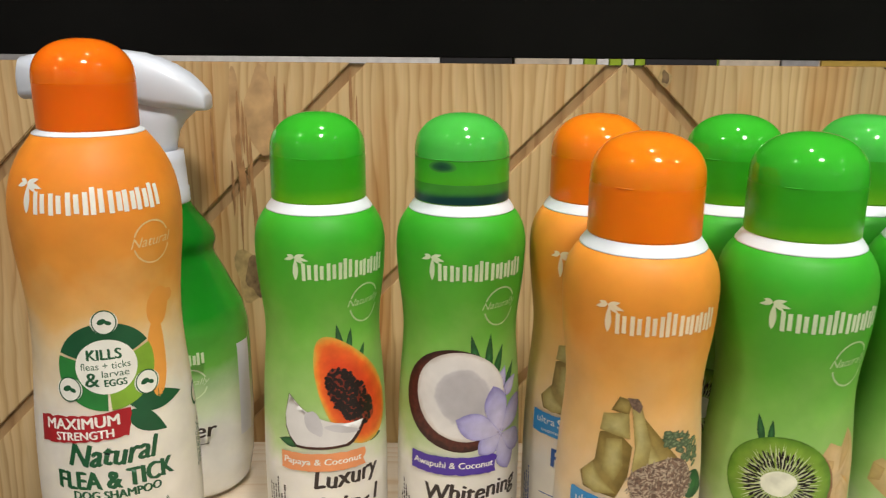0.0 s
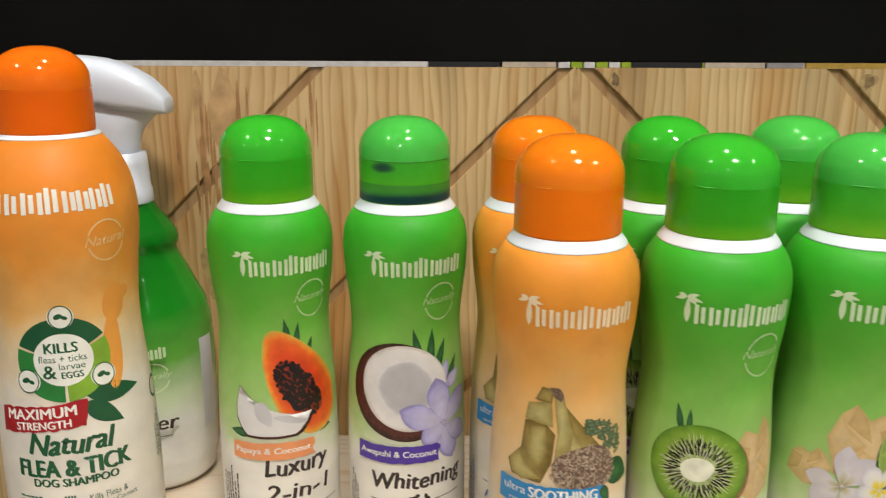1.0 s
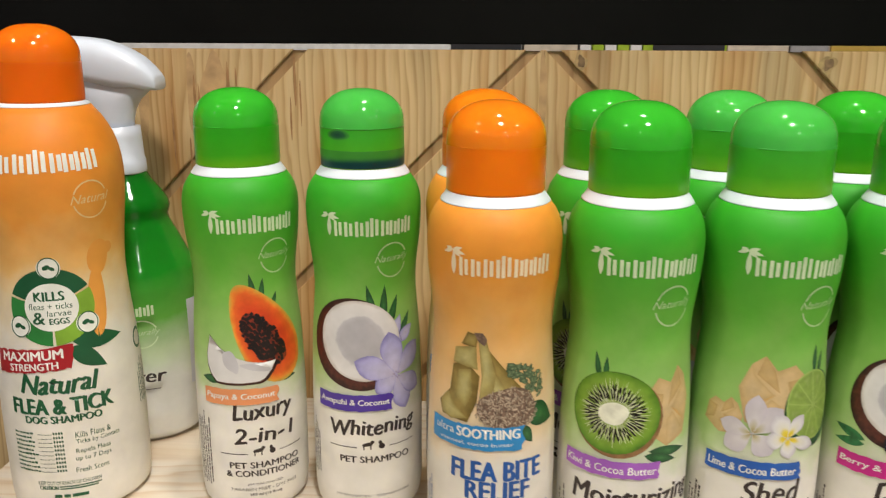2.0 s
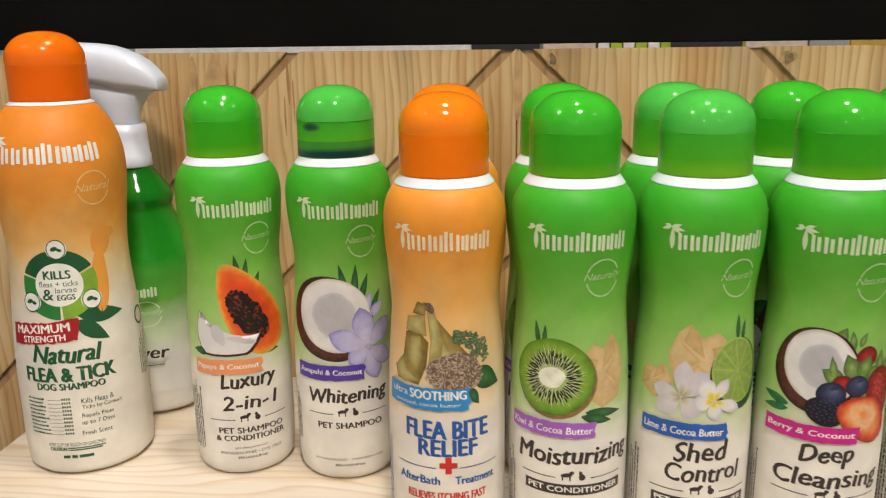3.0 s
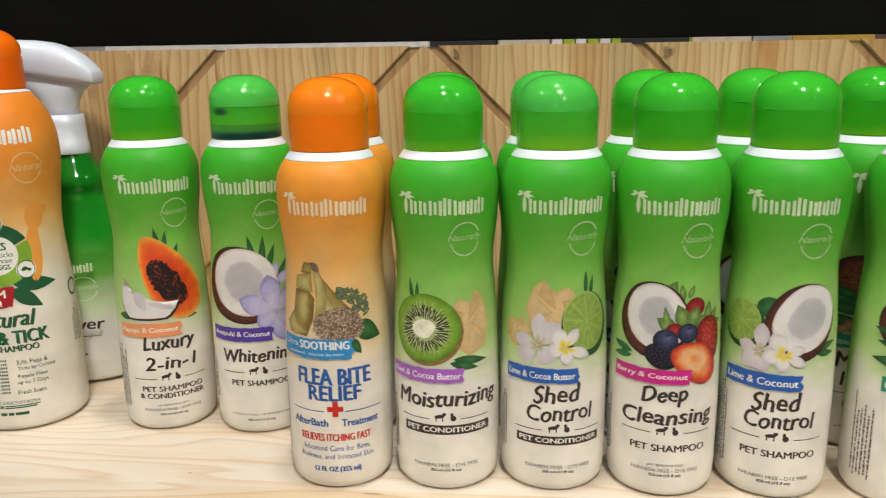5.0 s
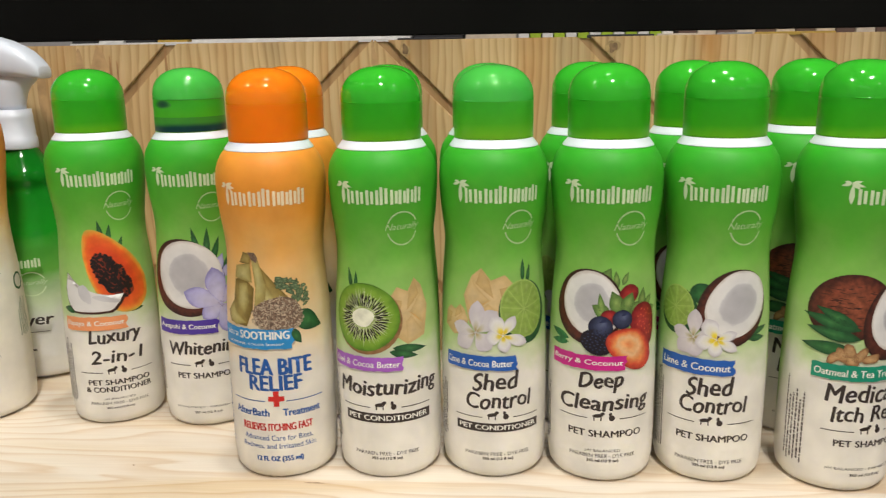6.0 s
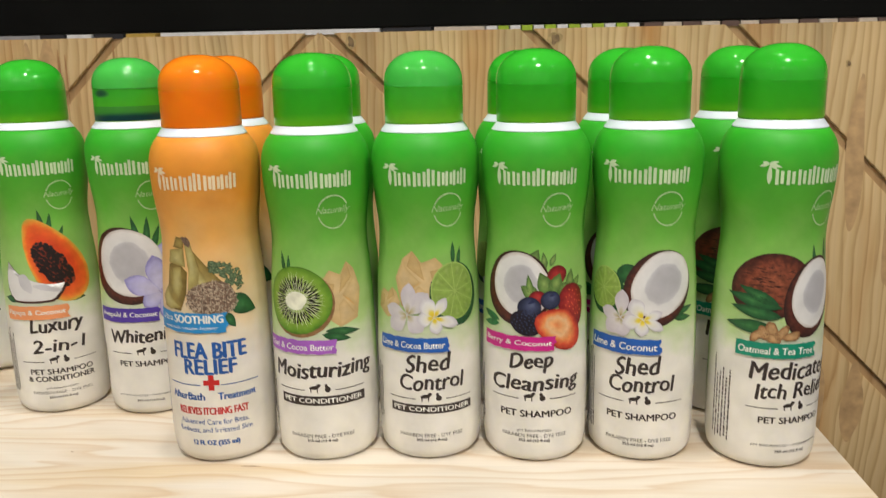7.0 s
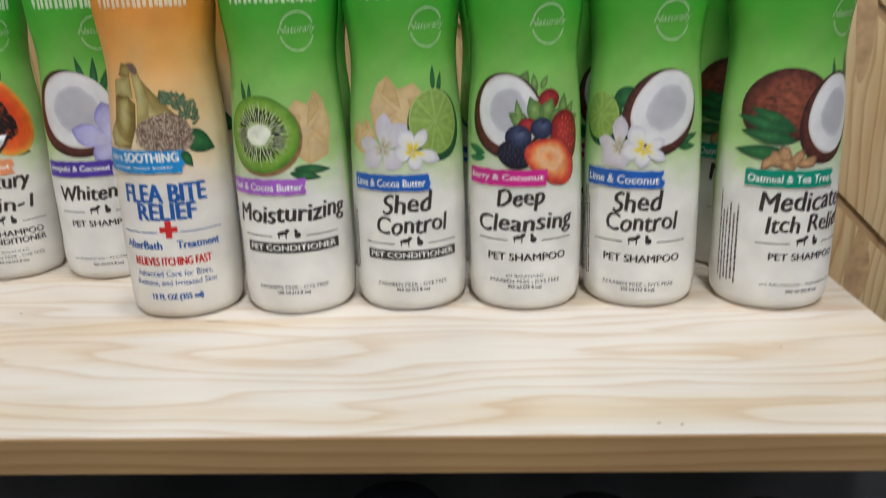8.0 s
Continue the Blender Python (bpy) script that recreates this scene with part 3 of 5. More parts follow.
LARGE = [(0.030, 0.0), (0.035, 0.001), (0.0378, 0.004), (0.0386, 0.012), (0.0388, 0.04), (0.0388, 0.06), (0.0382, 0.078), (0.0374, 0.094), (0.036, 0.110), (0.0349, 0.125),
         (0.0345, 0.137), (0.0350, 0.148), (0.0361, 0.160), (0.0378, 0.174), (0.0386, 0.188), (0.0377, 0.199), (0.0348, 0.210), (0.0300, 0.2185), (0.0246, 0.2255)]


class Form:
    def __init__(self, pairs, r0, tall=1.0):
        self.r = [p[0] for p in pairs]
        self.z = [p[1] * tall for p in pairs]
        self.r0, self.tall = r0, tall
        self.top = self.z[-1]

    def radius(self, z):
        if z < 0.008:
            return float(np.interp(z, self.z, self.r))
        return float(np.mean([np.interp(z + d, self.z, self.r) for d in (-0.004, -0.002, 0, 0.002, 0.004)])) if z < self.top - 0.012 else float(np.interp(z, self.z, self.r))

    def profile(self):
        zs = [0, 0.0004, 0.001, 0.0022, 0.004, 0.006, 0.008] + list(np.linspace(0.010, self.top, 56))
        return [(0.018, 0.0015)] + [(self.radius(z), z) for z in zs]


SMALL_FORM, LARGE_FORM = Form(SMALL, 0.031, 1.0155), Form(LARGE, 0.039, 1.003)


# ---- printing on bottles: flat shapes in millimetres (u along the girth, z up), bent round the bottle ----
def fan(bm, pts, rings=3, root=None):
    """Fills an outline with rings round its middle or root, noting how near the outline each ring lies."""
    lay = bm.verts.layers.float.get("rim") or bm.verts.layers.float.new("rim")
    cx, cz = root or (sum(p[0] for p in pts) / len(pts), sum(p[1] for p in pts) / len(pts))
    c = bm.verts.new((cx, cz, 0))
    prev = None
    for k in range(1, rings + 1):
        f = k / rings
        ring = [bm.verts.new((cx + f * (x - cx), cz + f * (z - cz), 0)) for x, z in pts]
        n = len(ring)
        for v in ring:
            v[lay] = f
        for i in range(n):
            j = (i + 1) % n
            if prev is None:
                bm.faces.new((c, ring[i], ring[j]))
            else:
                bm.faces.new((prev[i], ring[i], ring[j], prev[j]))
        prev = ring


def oval(cx, cz, rx, rz, turn=0.0, rough=0.0, seed=0, n=28, point=0.0):
    """An oval outline; rough: uneven edge; point: how far its tip is drawn out."""
    rnd = random.Random(seed)
    ph = [rnd.uniform(0, 6.28) for _ in range(4)]
    out = []
    for i in range(n):
        a = 2 * math.pi * i / n
        k = 1 + rough * sum(math.sin((q + 2) * a + ph[q]) / (q + 1) for q in range(4))
        x, z = rx * math.cos(a) * k * (1 - point * math.sin(a)), rz * math.sin(a) * k
        t = radians(turn)
        out.append((cx + x * math.cos(t) - z * math.sin(t), cz + x * math.sin(t) + z * math.cos(t)))
    return out


def blade(cx, cz, length, width, turn, n=8):
    """A pointed leaf from its root at (cx, cz)."""
    t = radians(turn)
    side = [(length * i / n, width / 2 * math.sin(math.pi * (i / n) ** 0.8)) for i in range(n + 1)]
    loop = [(s, -w) for s, w in side] + [(s, w) for s, w in side[-2:0:-1]]
    return [(cx + s * math.cos(t) - w * math.sin(t), cz + s * math.sin(t) + w * math.cos(t)) for s, w in loop]


def shard(cx, cz, w, h, n=10):
    """A broken shell piece: a tall horn at one end, a sagging rim, a low horn at the other and a flat foot."""
    rim = [(-0.93 + 1.93 * i / n, 1.22 - 1.15 * math.sin(0.5 * math.pi * i / n) ** 0.75 - 0.10 * math.sin(math.pi * i / n)) for i in range(n + 1)]
    foot = [(0.82, -0.36), (0.64, -0.66), (0.50, -0.77), (0.0, -0.80), (-0.45, -0.79), (-0.74, -0.76), (-0.92, -0.45), (-1.03, -0.05), (-1.04, 0.45)]
    return [(cx + w * x, cz + h * z) for x, z in rim + foot]


def strip(u0, u1, z0, z1, n=None, wavy=0.0, seed=0):
    """A bar, optionally with uneven brushed ends."""
    rnd = random.Random(seed)
    n = n or max(2, int(abs(u1 - u0) / 2))
    lo = [(u0 + (u1 - u0) * i / n, z0 + rnd.uniform(-wavy, wavy)) for i in range(n + 1)]
    hi = [(u0 + (u1 - u0) * i / n, z1 + rnd.uniform(-wavy, wavy)) for i in range(n, -1, -1)]
    ends = []
    if wavy:
        ends = [(u1 + rnd.uniform(-2.0, 1.2), z0 + (z1 - z0) * f) for f in (0.2, 0.4, 0.6, 0.8)]
    return lo + ends + hi


def band_fill(bm, u0, u1, z0, z1, wavy=0.3, seed=0, rise=0.0):
    """A brushed banner filled as a ladder of quads, its right end ragged."""
    rnd = random.Random(seed)
    n = max(6, int((u1 - u0) / 2))
    rows = 5
    grid = []
    for j in range(rows + 1):
        f = j / rows
        ragged = rnd.uniform(-1.6, 0.8)
        row = []
        for i in range(n + 1):
            u = u0 + (u1 + ragged - u0) * i / n
            edge = rnd.uniform(-wavy, wavy) if j in (0, rows) else 0
            row.append(bm.verts.new((u, z0 + (z1 - z0) * f + edge + rise * (i / n), 0)))
        grid.append(row)
    for a, b in zip(grid, grid[1:]):
        for i in range(n):
            bm.faces.new((a[i], a[i + 1], b[i + 1], b[i]))


def bar(bm, u0, u1, z0, z1):
    n = max(1, int(abs(u1 - u0) / 2.0))
    m = max(1, int(abs(z1 - z0) / 3.0))
    vs = [[bm.verts.new((u0 + (u1 - u0) * i / n, z0 + (z1 - z0) * j / m, 0)) for i in range(n + 1)] for j in range(m + 1)]
    for a, b in zip(vs, vs[1:]):
        for i in range(n):
            bm.faces.new((a[i], a[i + 1], b[i + 1], b[i]))


def ring2d(bm, cx, cz, r, w, a0=0, a1=360):
    n = 40
    prev = None
    for i in range(n + 1):
        a = radians(a0 + (a1 - a0) * i / n)
        q = (bm.verts.new((cx + (r - w / 2) * math.cos(a), cz + (r - w / 2) * math.sin(a), 0)), bm.verts.new((cx + (r + w / 2) * math.cos(a), cz + (r + w / 2) * math.sin(a), 0)))
        if prev:
            bm.faces.new((prev[0], prev[1], q[1], q[0]))
        prev = q


def words(bm, body, u0, u1, z0, z1, shear=0.0, bold=0.0, rise=0.0, hand=0.0):
    """Lettering fitted into a box. hand: how much the baseline swings, as in brush writing."""
    cu = bpy.data.curves.new("letters", "FONT")
    cu.body, cu.shear, cu.resolution_u = body, shear, 3
    tmp = bpy.data.objects.new("letters", cu)
    me = tmp.to_mesh()
    co = np.array([v.co[:2] for v in me.vertices])
    lo, hi = co.min(0), co.max(0)
    d = bold * (z1 - z0)
    for du, dz in ((0, 0), (-d, 0.4 * d), (d, -0.4 * d)) if bold else ((0, 0),):
        vs = []
        for x, y in co:
            f, g = (x - lo[0]) / (hi[0] - lo[0]), (y - lo[1]) / (hi[1] - lo[1])
            vs.append(bm.verts.new((u0 + (u1 - u0) * f + du, z0 + (z1 - z0) * g + rise * f + hand * math.sin(f * 17.0 + len(body)) + dz, 0)))
        for p in me.polygons:
            bm.faces.new([vs[i] for i in p.vertices])
    tmp.to_mesh_clear()
    bpy.data.objects.remove(tmp)
    bpy.data.curves.remove(cu)


def fans(*outlines, root=None):
    def draw(bm):
        for o in outlines:
            fan(bm, o, 4, root)
    return draw


class Text:
    """Rows of lettering: words, u0, u1, z0, z1 and, where wanted, the style."""

    def __init__(self, *rows):
        self.rows = rows

    def __call__(self, bm):
        for r in self.rows:
            words(bm, *r[:5], **(r[5] if len(r) > 5 else {}))


text = Text


def letters_of(bm):
    """Splits a row of lettering into one mesh for each letter, dots and bold strokes kept together."""
    seen, spans = set(), []
    for v in bm.verts:
        if v in seen:
            continue
        stack, island = [v], []
        seen.add(v)
        while stack:
            w = stack.pop()
            island.append(w)
            for e in w.link_edges:
                o = e.other_vert(w)
                if o not in seen:
                    seen.add(o)
                    stack.append(o)
        us = [w.co.x for w in island]
        spans.append([min(us), max(us), island])
    spans.sort(key=lambda q: (q[0] + q[1]) / 2)
    groups = []
    for lo, hi, island in spans:
        if groups and min(hi, groups[-1][1]) - max(lo, groups[-1][0]) > 0.45 * min(hi - lo, groups[-1][1] - groups[-1][0]):
            g = groups[-1]
            g[0], g[1] = min(lo, g[0]), max(hi, g[1])
            g[2].extend(island)
        else:
            groups.append([lo, hi, list(island)])
    out = []
    for lo, hi, verts in groups:
        one = bmesh.new()
        twin = {v: one.verts.new(v.co) for v in verts}
        for f in {f for v in verts for f in v.link_faces}:
            one.faces.new([twin[v] for v in f.verts])
        out.append(one)
    bm.free()
    return out


def decal(name, draw, material, parent, form, layer=0, label="", turn=0.0):
    """Bends what draw(bm) sketches round the bottle form and lays it on the sleeve."""
    if isinstance(draw, Text) and len(draw.rows) > 1:
        return [decal(name, Text(row), material, parent, form, layer, label, turn) for row in draw.rows][0]
    bm = bmesh.new()
    draw(bm)
    for _ in range(3):
        long_edges = [e for e in bm.edges if e.calc_length() > 3.0]
        if not long_edges:
            break
        bmesh.ops.subdivide_edges(bm, edges=long_edges, cuts=1)
    bmesh.ops.triangulate(bm, faces=bm.faces)
    off = 0.00010 + 0.00007 * layer
    pieces = letters_of(bm) if name in ("product_name", "banner_text", "type_text", "claim_text", "plate_text", "ring_text") else [bm]
    for piece in pieces:
        for v in piece.verts:
            u, z = v.co.x * 1e-3, v.co.y * 1e-3 * form.tall
            r = form.radius(z) + off
            a = u / form.r0 + turn
            v.co = (r * math.sin(a), -r * math.cos(a), z)
    if len(pieces) > 1:
        return [part("letter", piece, material, parent, label) for piece in pieces][0]
    return part(name, pieces[0], material, parent, label)


def bars(*rows):
    def draw(bm):
        for r in rows:
            bar(bm, *r)
    return draw


# ---- shared printing ----
def emblem(parent, form, u0, u1, z0, z1, material):
    """The maker's mark, as plain shapes: a drooping frond on a stem and a row of bars."""
    w, h = (u1 - u0), (z1 - z0)

    def frond(bm):
        for turn, ln in ((196, 0.10), (165, 0.07), (15, 0.10), (-14, 0.13), (-34, 0.10)):
            fan(bm, blade(u0 + 0.10 * w, z1 - 0.06 * h, ln * w, 0.15 * h, turn), 2)
        fan(bm, blade(u0 + 0.105 * w, z0, h * 0.95, 0.05 * w, 88), 2)
    top = decal("emblem", frond, material, parent, form, 1, "pale printed mark of plain shapes")
    for f, tall, wide in ((0.165, 1, 1), (0.275, 0.95, 1), (0.385, 1, 1), (0.49, 1, 0), (0.535, 1.2, 1), (0.645, 1, 1), (0.735, 0.97, 1), (0.825, 1, 1), (0.918, 1.12, 1)):
        def glyph(bm):
            hi = z0 + 0.70 * h * tall
            bar(bm, u0 + f * w, u0 + (f + 0.032) * w, z0, hi)
            if wide:
                bar(bm, u0 + (f + 0.050) * w, u0 + (f + 0.082) * w, z0 + 0.05 * h, hi - 0.06 * h)
        decal("emblem_bar", glyph, material, top, form, 1)


def seal(parent, form, u, z, r, material, word="Naturally"):
    def draw(bm):
        ring2d(bm, u, z, r, 0.8, 25, 160)
        ring2d(bm, u, z, r, 0.8, 195, 345)
    s = decal("seal", draw, material, parent, form, 1, "thin pale ring with a script word")
    decal("seal_word", text((word, u - r * 1.15, u + r * 1.15, z - 2.0, z + 2.6, dict(shear=0.35, rise=0.8))), material, s, form, 1)


def icons(parent, form, z, gap=9.0, half=24.0, material=INK):
    decal("rule", bars((-half, -gap, z, z + 0.45), (gap, half, z, z + 0.45)), material, parent, form, 1)
    decal("icon", fans(oval(-3.2, z + 2.0, 3.0, 1.1, 8), oval(-0.6, z + 3.4, 1.2, 0.9), strip(-5.6, -4.9, z - 1.0, z + 2, 2), strip(-1.8, -1.1, z - 1.0, z + 2, 2)), material, parent, form, 1, "small dark plain shape")
    decal("icon", fans(oval(4.6, z + 0.8, 1.7, 1.7), oval(3.8, z + 3.0, 0.9, 1.2)), material, parent, form, 1, "small dark plain shape")


def banner(parent, form, u0, u1, z0, z1, material, words_, seed, pad=1.6):
    b = decal("banner", lambda bm: band_fill(bm, u0, u1, z0, z1, 0.28, seed), material, parent, form, 9.5, "brushed colour banner")
    h = z1 - z0
    decal("banner_text", text((words_, u0 + pad, u1 - pad - 0.8, z0 + 0.26 * h, z0 + 0.72 * h, dict(bold=0.025, shear=0.08))), WHITE_INK, b, form, 10.5)


def small_print(parent, form, u0, z0, z1, rows, seed, material=INK, step=2.3):
    """Sideways lines too fine to read, as rows of short bars."""
    rnd = random.Random(seed)

    def draw(bm):
        for k in range(rows):
            z = z0 + rnd.uniform(0, 3)
            u = u0 + k * step
            top = z1 - rnd.uniform(0, 12)
            while z < top:
                d = rnd.uniform(0.8, 3.4)
                bar(bm, u, u + rnd.uniform(0.75, 1.15), z, min(z + d, top))
                z += d + rnd.uniform(0.35, 0.8)
    decal("small_print", draw, material, parent, form, 1, "sideways lines of fine print as bars")


def foot_print(parent, form, z, balanced=False, deep=2.2):
    if balanced:
        decal("foot_text", text(("pH BALANCED", -10, 10, z + 6.2, z + 8.2)), GREY_INK, parent, form, 1)
    decal("foot_text", text(("PARABEN FREE - DYE FREE", -19.5, 19.5, z + 3.2, z + 3.2 + 2.1)), GREY_INK, parent, form, 1)
    decal("foot_text", text(("355 ml (12 fl oz)", -9, 9, z, z + deep, dict(bold=0.05))), INK, parent, form, 1)


# ---- printed pictures ----
def pic_leaves(parent, form, rows, material=LEAF_TONE, layer=0):
    for u, z, ln, w, t in rows:
        decal("leaf_picture", fans(blade(u, z, ln, w, t)), material, parent, form, layer)


def pic_coconut_half(parent, form, u, z, rx, rz, turn, layer=1, seed=1):
    c = decal("coconut_picture", fans(oval(u, z, rx, rz, turn, 0.014, seed, 40)), SHELL_TONE, parent, form, layer, "halved brown coconut picture")
    decal("flesh", fans(oval(u + 0.10 * rx, z + 0.09 * rz, rx * 0.85, rz * 0.87, turn, 0.022, seed + 1, 40), root=(u + 0.17 * rx, z + 0.14 * rz)), FLESH_TONE, c, form, layer + 1)


def pic_lime(parent, form, u, z, rx, rz, turn, layer=1):
    c = decal("lime_picture", fans(oval(u + 1.0, z - 2.0, rx * 1.10, rz * 1.08, turn)), LEAF_TONE, parent, form, layer, "cut lime picture")
    decal("pith", fans(oval(u, z, rx * 0.98, rz * 0.97, turn)), LIME_PITH, c, form, layer + 1)
    t = radians(turn)

    for i in range(9):
        a, b = 2 * math.pi * (i + 0.02) / 9, 2 * math.pi * (i + 0.98) / 9
        pts = [(0.05 * math.cos((a + b) / 2), 0.05 * math.sin((a + b) / 2))] + [(0.93 * math.cos(a + (b - a) * q / 5), 0.93 * math.sin(a + (b - a) * q / 5)) for q in range(6)]
        pts = [(x * rx, y * rz) for x, y in pts]
        decal("segment", fans([(u + x * math.cos(t) - y * math.sin(t), z + x * math.sin(t) + y * math.cos(t)) for x, y in pts]), LIME_TONE, c, form, layer + 2)


def petal_shape(u, z, ln, wide, a, n=9):
    """A broad petal, narrow at its root, widest past the middle, with a blunt tip."""
    t = radians(a)
    half = [(ln * i / n, wide / 2 * math.sin(math.pi * (i / n) ** 1.35) ** 0.8) for i in range(n + 1)]
    loop = [(s, -w) for s, w in half] + [(s, w) for s, w in half[-2:0:-1]]
    return [(u + s * math.cos(t) - w * math.sin(t), z + s * math.sin(t) + w * math.cos(t)) for s, w in loop]


def pic_flower(parent, form, u, z, rows, layer=4, material=PETAL_TONE):
    """A blossom; rows: direction, length and width of each petal, the lowest first."""
    for i, (a, ln, wide) in enumerate(rows):
        decal("petal", fans(petal_shape(u, z, ln, wide * 0.96, a), root=(u + 0.04 * ln * math.cos(radians(a)), z + 0.04 * ln * math.sin(radians(a)))), material, parent, form, layer + 0.5 * i)


def pic_butter(parent, form, u, z, w, h, layer=0, flip=1):
    """A broken chunk: an angular outline with lighter and deeper facets and a crack."""
    def pts(*q):
        return [(u + flip * w * x, z + h * y) for x, y in (q if flip > 0 else q[::-1])]
    c = decal("butter_picture", fans(pts((-1, -0.5), (-0.1, -1), (0.75, -0.8), (1, 0.1), (0.7, 0.75), (0.35, 1), (0.0, 0.62), (-0.5, 0.78), (-0.85, 0.45))), BUTTER_TONE, parent, form, layer, "chunk of pale cocoa butter picture")
    for k, q in enumerate((((-0.1, 0.05), (0.05, 0.6), (0.35, 1), (0.55, 0.5)), ((0.05, 0.0), (0.6, 0.48), (0.72, 0.72), (1, 0.1), (0.72, -0.42)), ((-0.1, -1), (-0.15, -0.3), (0.1, -0.12), (0.75, -0.72)), ((-1, -0.5), (-0.45, -0.3), (-0.3, 0.35), (-0.85, 0.45)))):
        decal("facet", fans(pts(*q)), BUTTER_DEEP if k in (0, 3) else BUTTER_TONE, c, form, layer + 1)
    decal("crack", fans(pts((-0.02, 0.02), (0.3, -0.2), (0.72, -0.46), (0.34, -0.14))), BUTTER_DARK, c, form, layer + 2)


def pic_kiwi(parent, form, u, z, rx, rz):
    c = decal("kiwi_picture", fans(oval(u + 1.2, z - 1.4, rx * 1.02, rz * 1.02)), KIWI_SKIN, parent, form, 2, "cut green kiwi picture")
    decal("flesh", fans(oval(u, z, rx, rz, 0, 0.008, 4, 40)), KIWI_TONE, c, form, 3)
    rnd = random.Random(5)

    def rays(bm):
        for i in range(64):
            a = 360 / 64 * i + rnd.uniform(-2, 2)
            fan(bm, blade(u + 0.28 * rx * math.cos(radians(a)), z + 0.24 * rz * math.sin(radians(a)), rnd.uniform(0.42, 0.56) * rx, 0.55, a), 2)
    tagged(decal("ray", rays, KIWI_RAY, c, form, 4), kind="stuff")

    def seeds(bm):
        for i in range(132):
            a = 2 * math.pi * i / 132 + rnd.uniform(-0.04, 0.04)
            f = 0.42 + 0.10 * (i % 3) + rnd.uniform(-0.03, 0.04)
            fan(bm, oval(u + f * rx * math.cos(a), z + f * rz * math.sin(a), rnd.uniform(1.2, 1.9), rnd.uniform(0.30, 0.46), math.degrees(a), n=8), 1)
    tagged(decal("seed", seeds, SEED, c, form, 5), kind="stuff")
    decal("heart", fans(oval(u - 0.3, z, rx * 0.33, rz * 0.27, 0, 0.05, 2)), KIWI_PALE, c, form, 5)


def pic_papaya(parent, form):
    c = decal("papaya_picture", fans(oval(4.5, 105.6, 16.8, 31.5, 32, 0.012, 1, 40, 0.30), root=(4.0, 103.0)), PAPAYA_TONE, parent, form, 1, "halved orange papaya picture")
    decal("seed_bed", fans(oval(3.4, 102.2, 8.6, 17.2, 35, 0.06, 5)), SEED_BED, c, form, 3)
    rnd = random.Random(8)

    def seeds(bm):
        for _ in range(330):
            a, f = rnd.uniform(0, 6.283), math.sqrt(rnd.uniform(0, 1))
            x, y = 8.8 * f * math.cos(a), 17.6 * f * math.sin(a)
            t = radians(36)
            fan(bm, oval(3.4 + x * math.cos(t) - y * math.sin(t), 102.2 + x * math.sin(t) + y * math.cos(t), rnd.uniform(0.85, 1.2), rnd.uniform(0.7, 1.0), n=8), 1)
    tagged(decal("seed", seeds, SEED, c, form, 4), kind="stuff")


def pic_oats(parent, form, u, z, w, h):
    c = decal("oats_picture", fans(oval(u, z, w, h, 0, 0.05, 6)), OATS_DARK, parent, form, 4, "heap of grey-brown oats picture")
    rnd = random.Random(3)

    def flakes(bm):
        for _ in range(260):
            a, f = rnd.uniform(0, 6.283), math.sqrt(rnd.uniform(0, 1.1))
            fan(bm, oval(u + w * f * math.cos(a), z + h * f * math.sin(a), 1.15, 0.32, rnd.uniform(0, 180), n=7), 1)
    tagged(decal("flake", flakes, OATS, c, form, 5), kind="stuff")


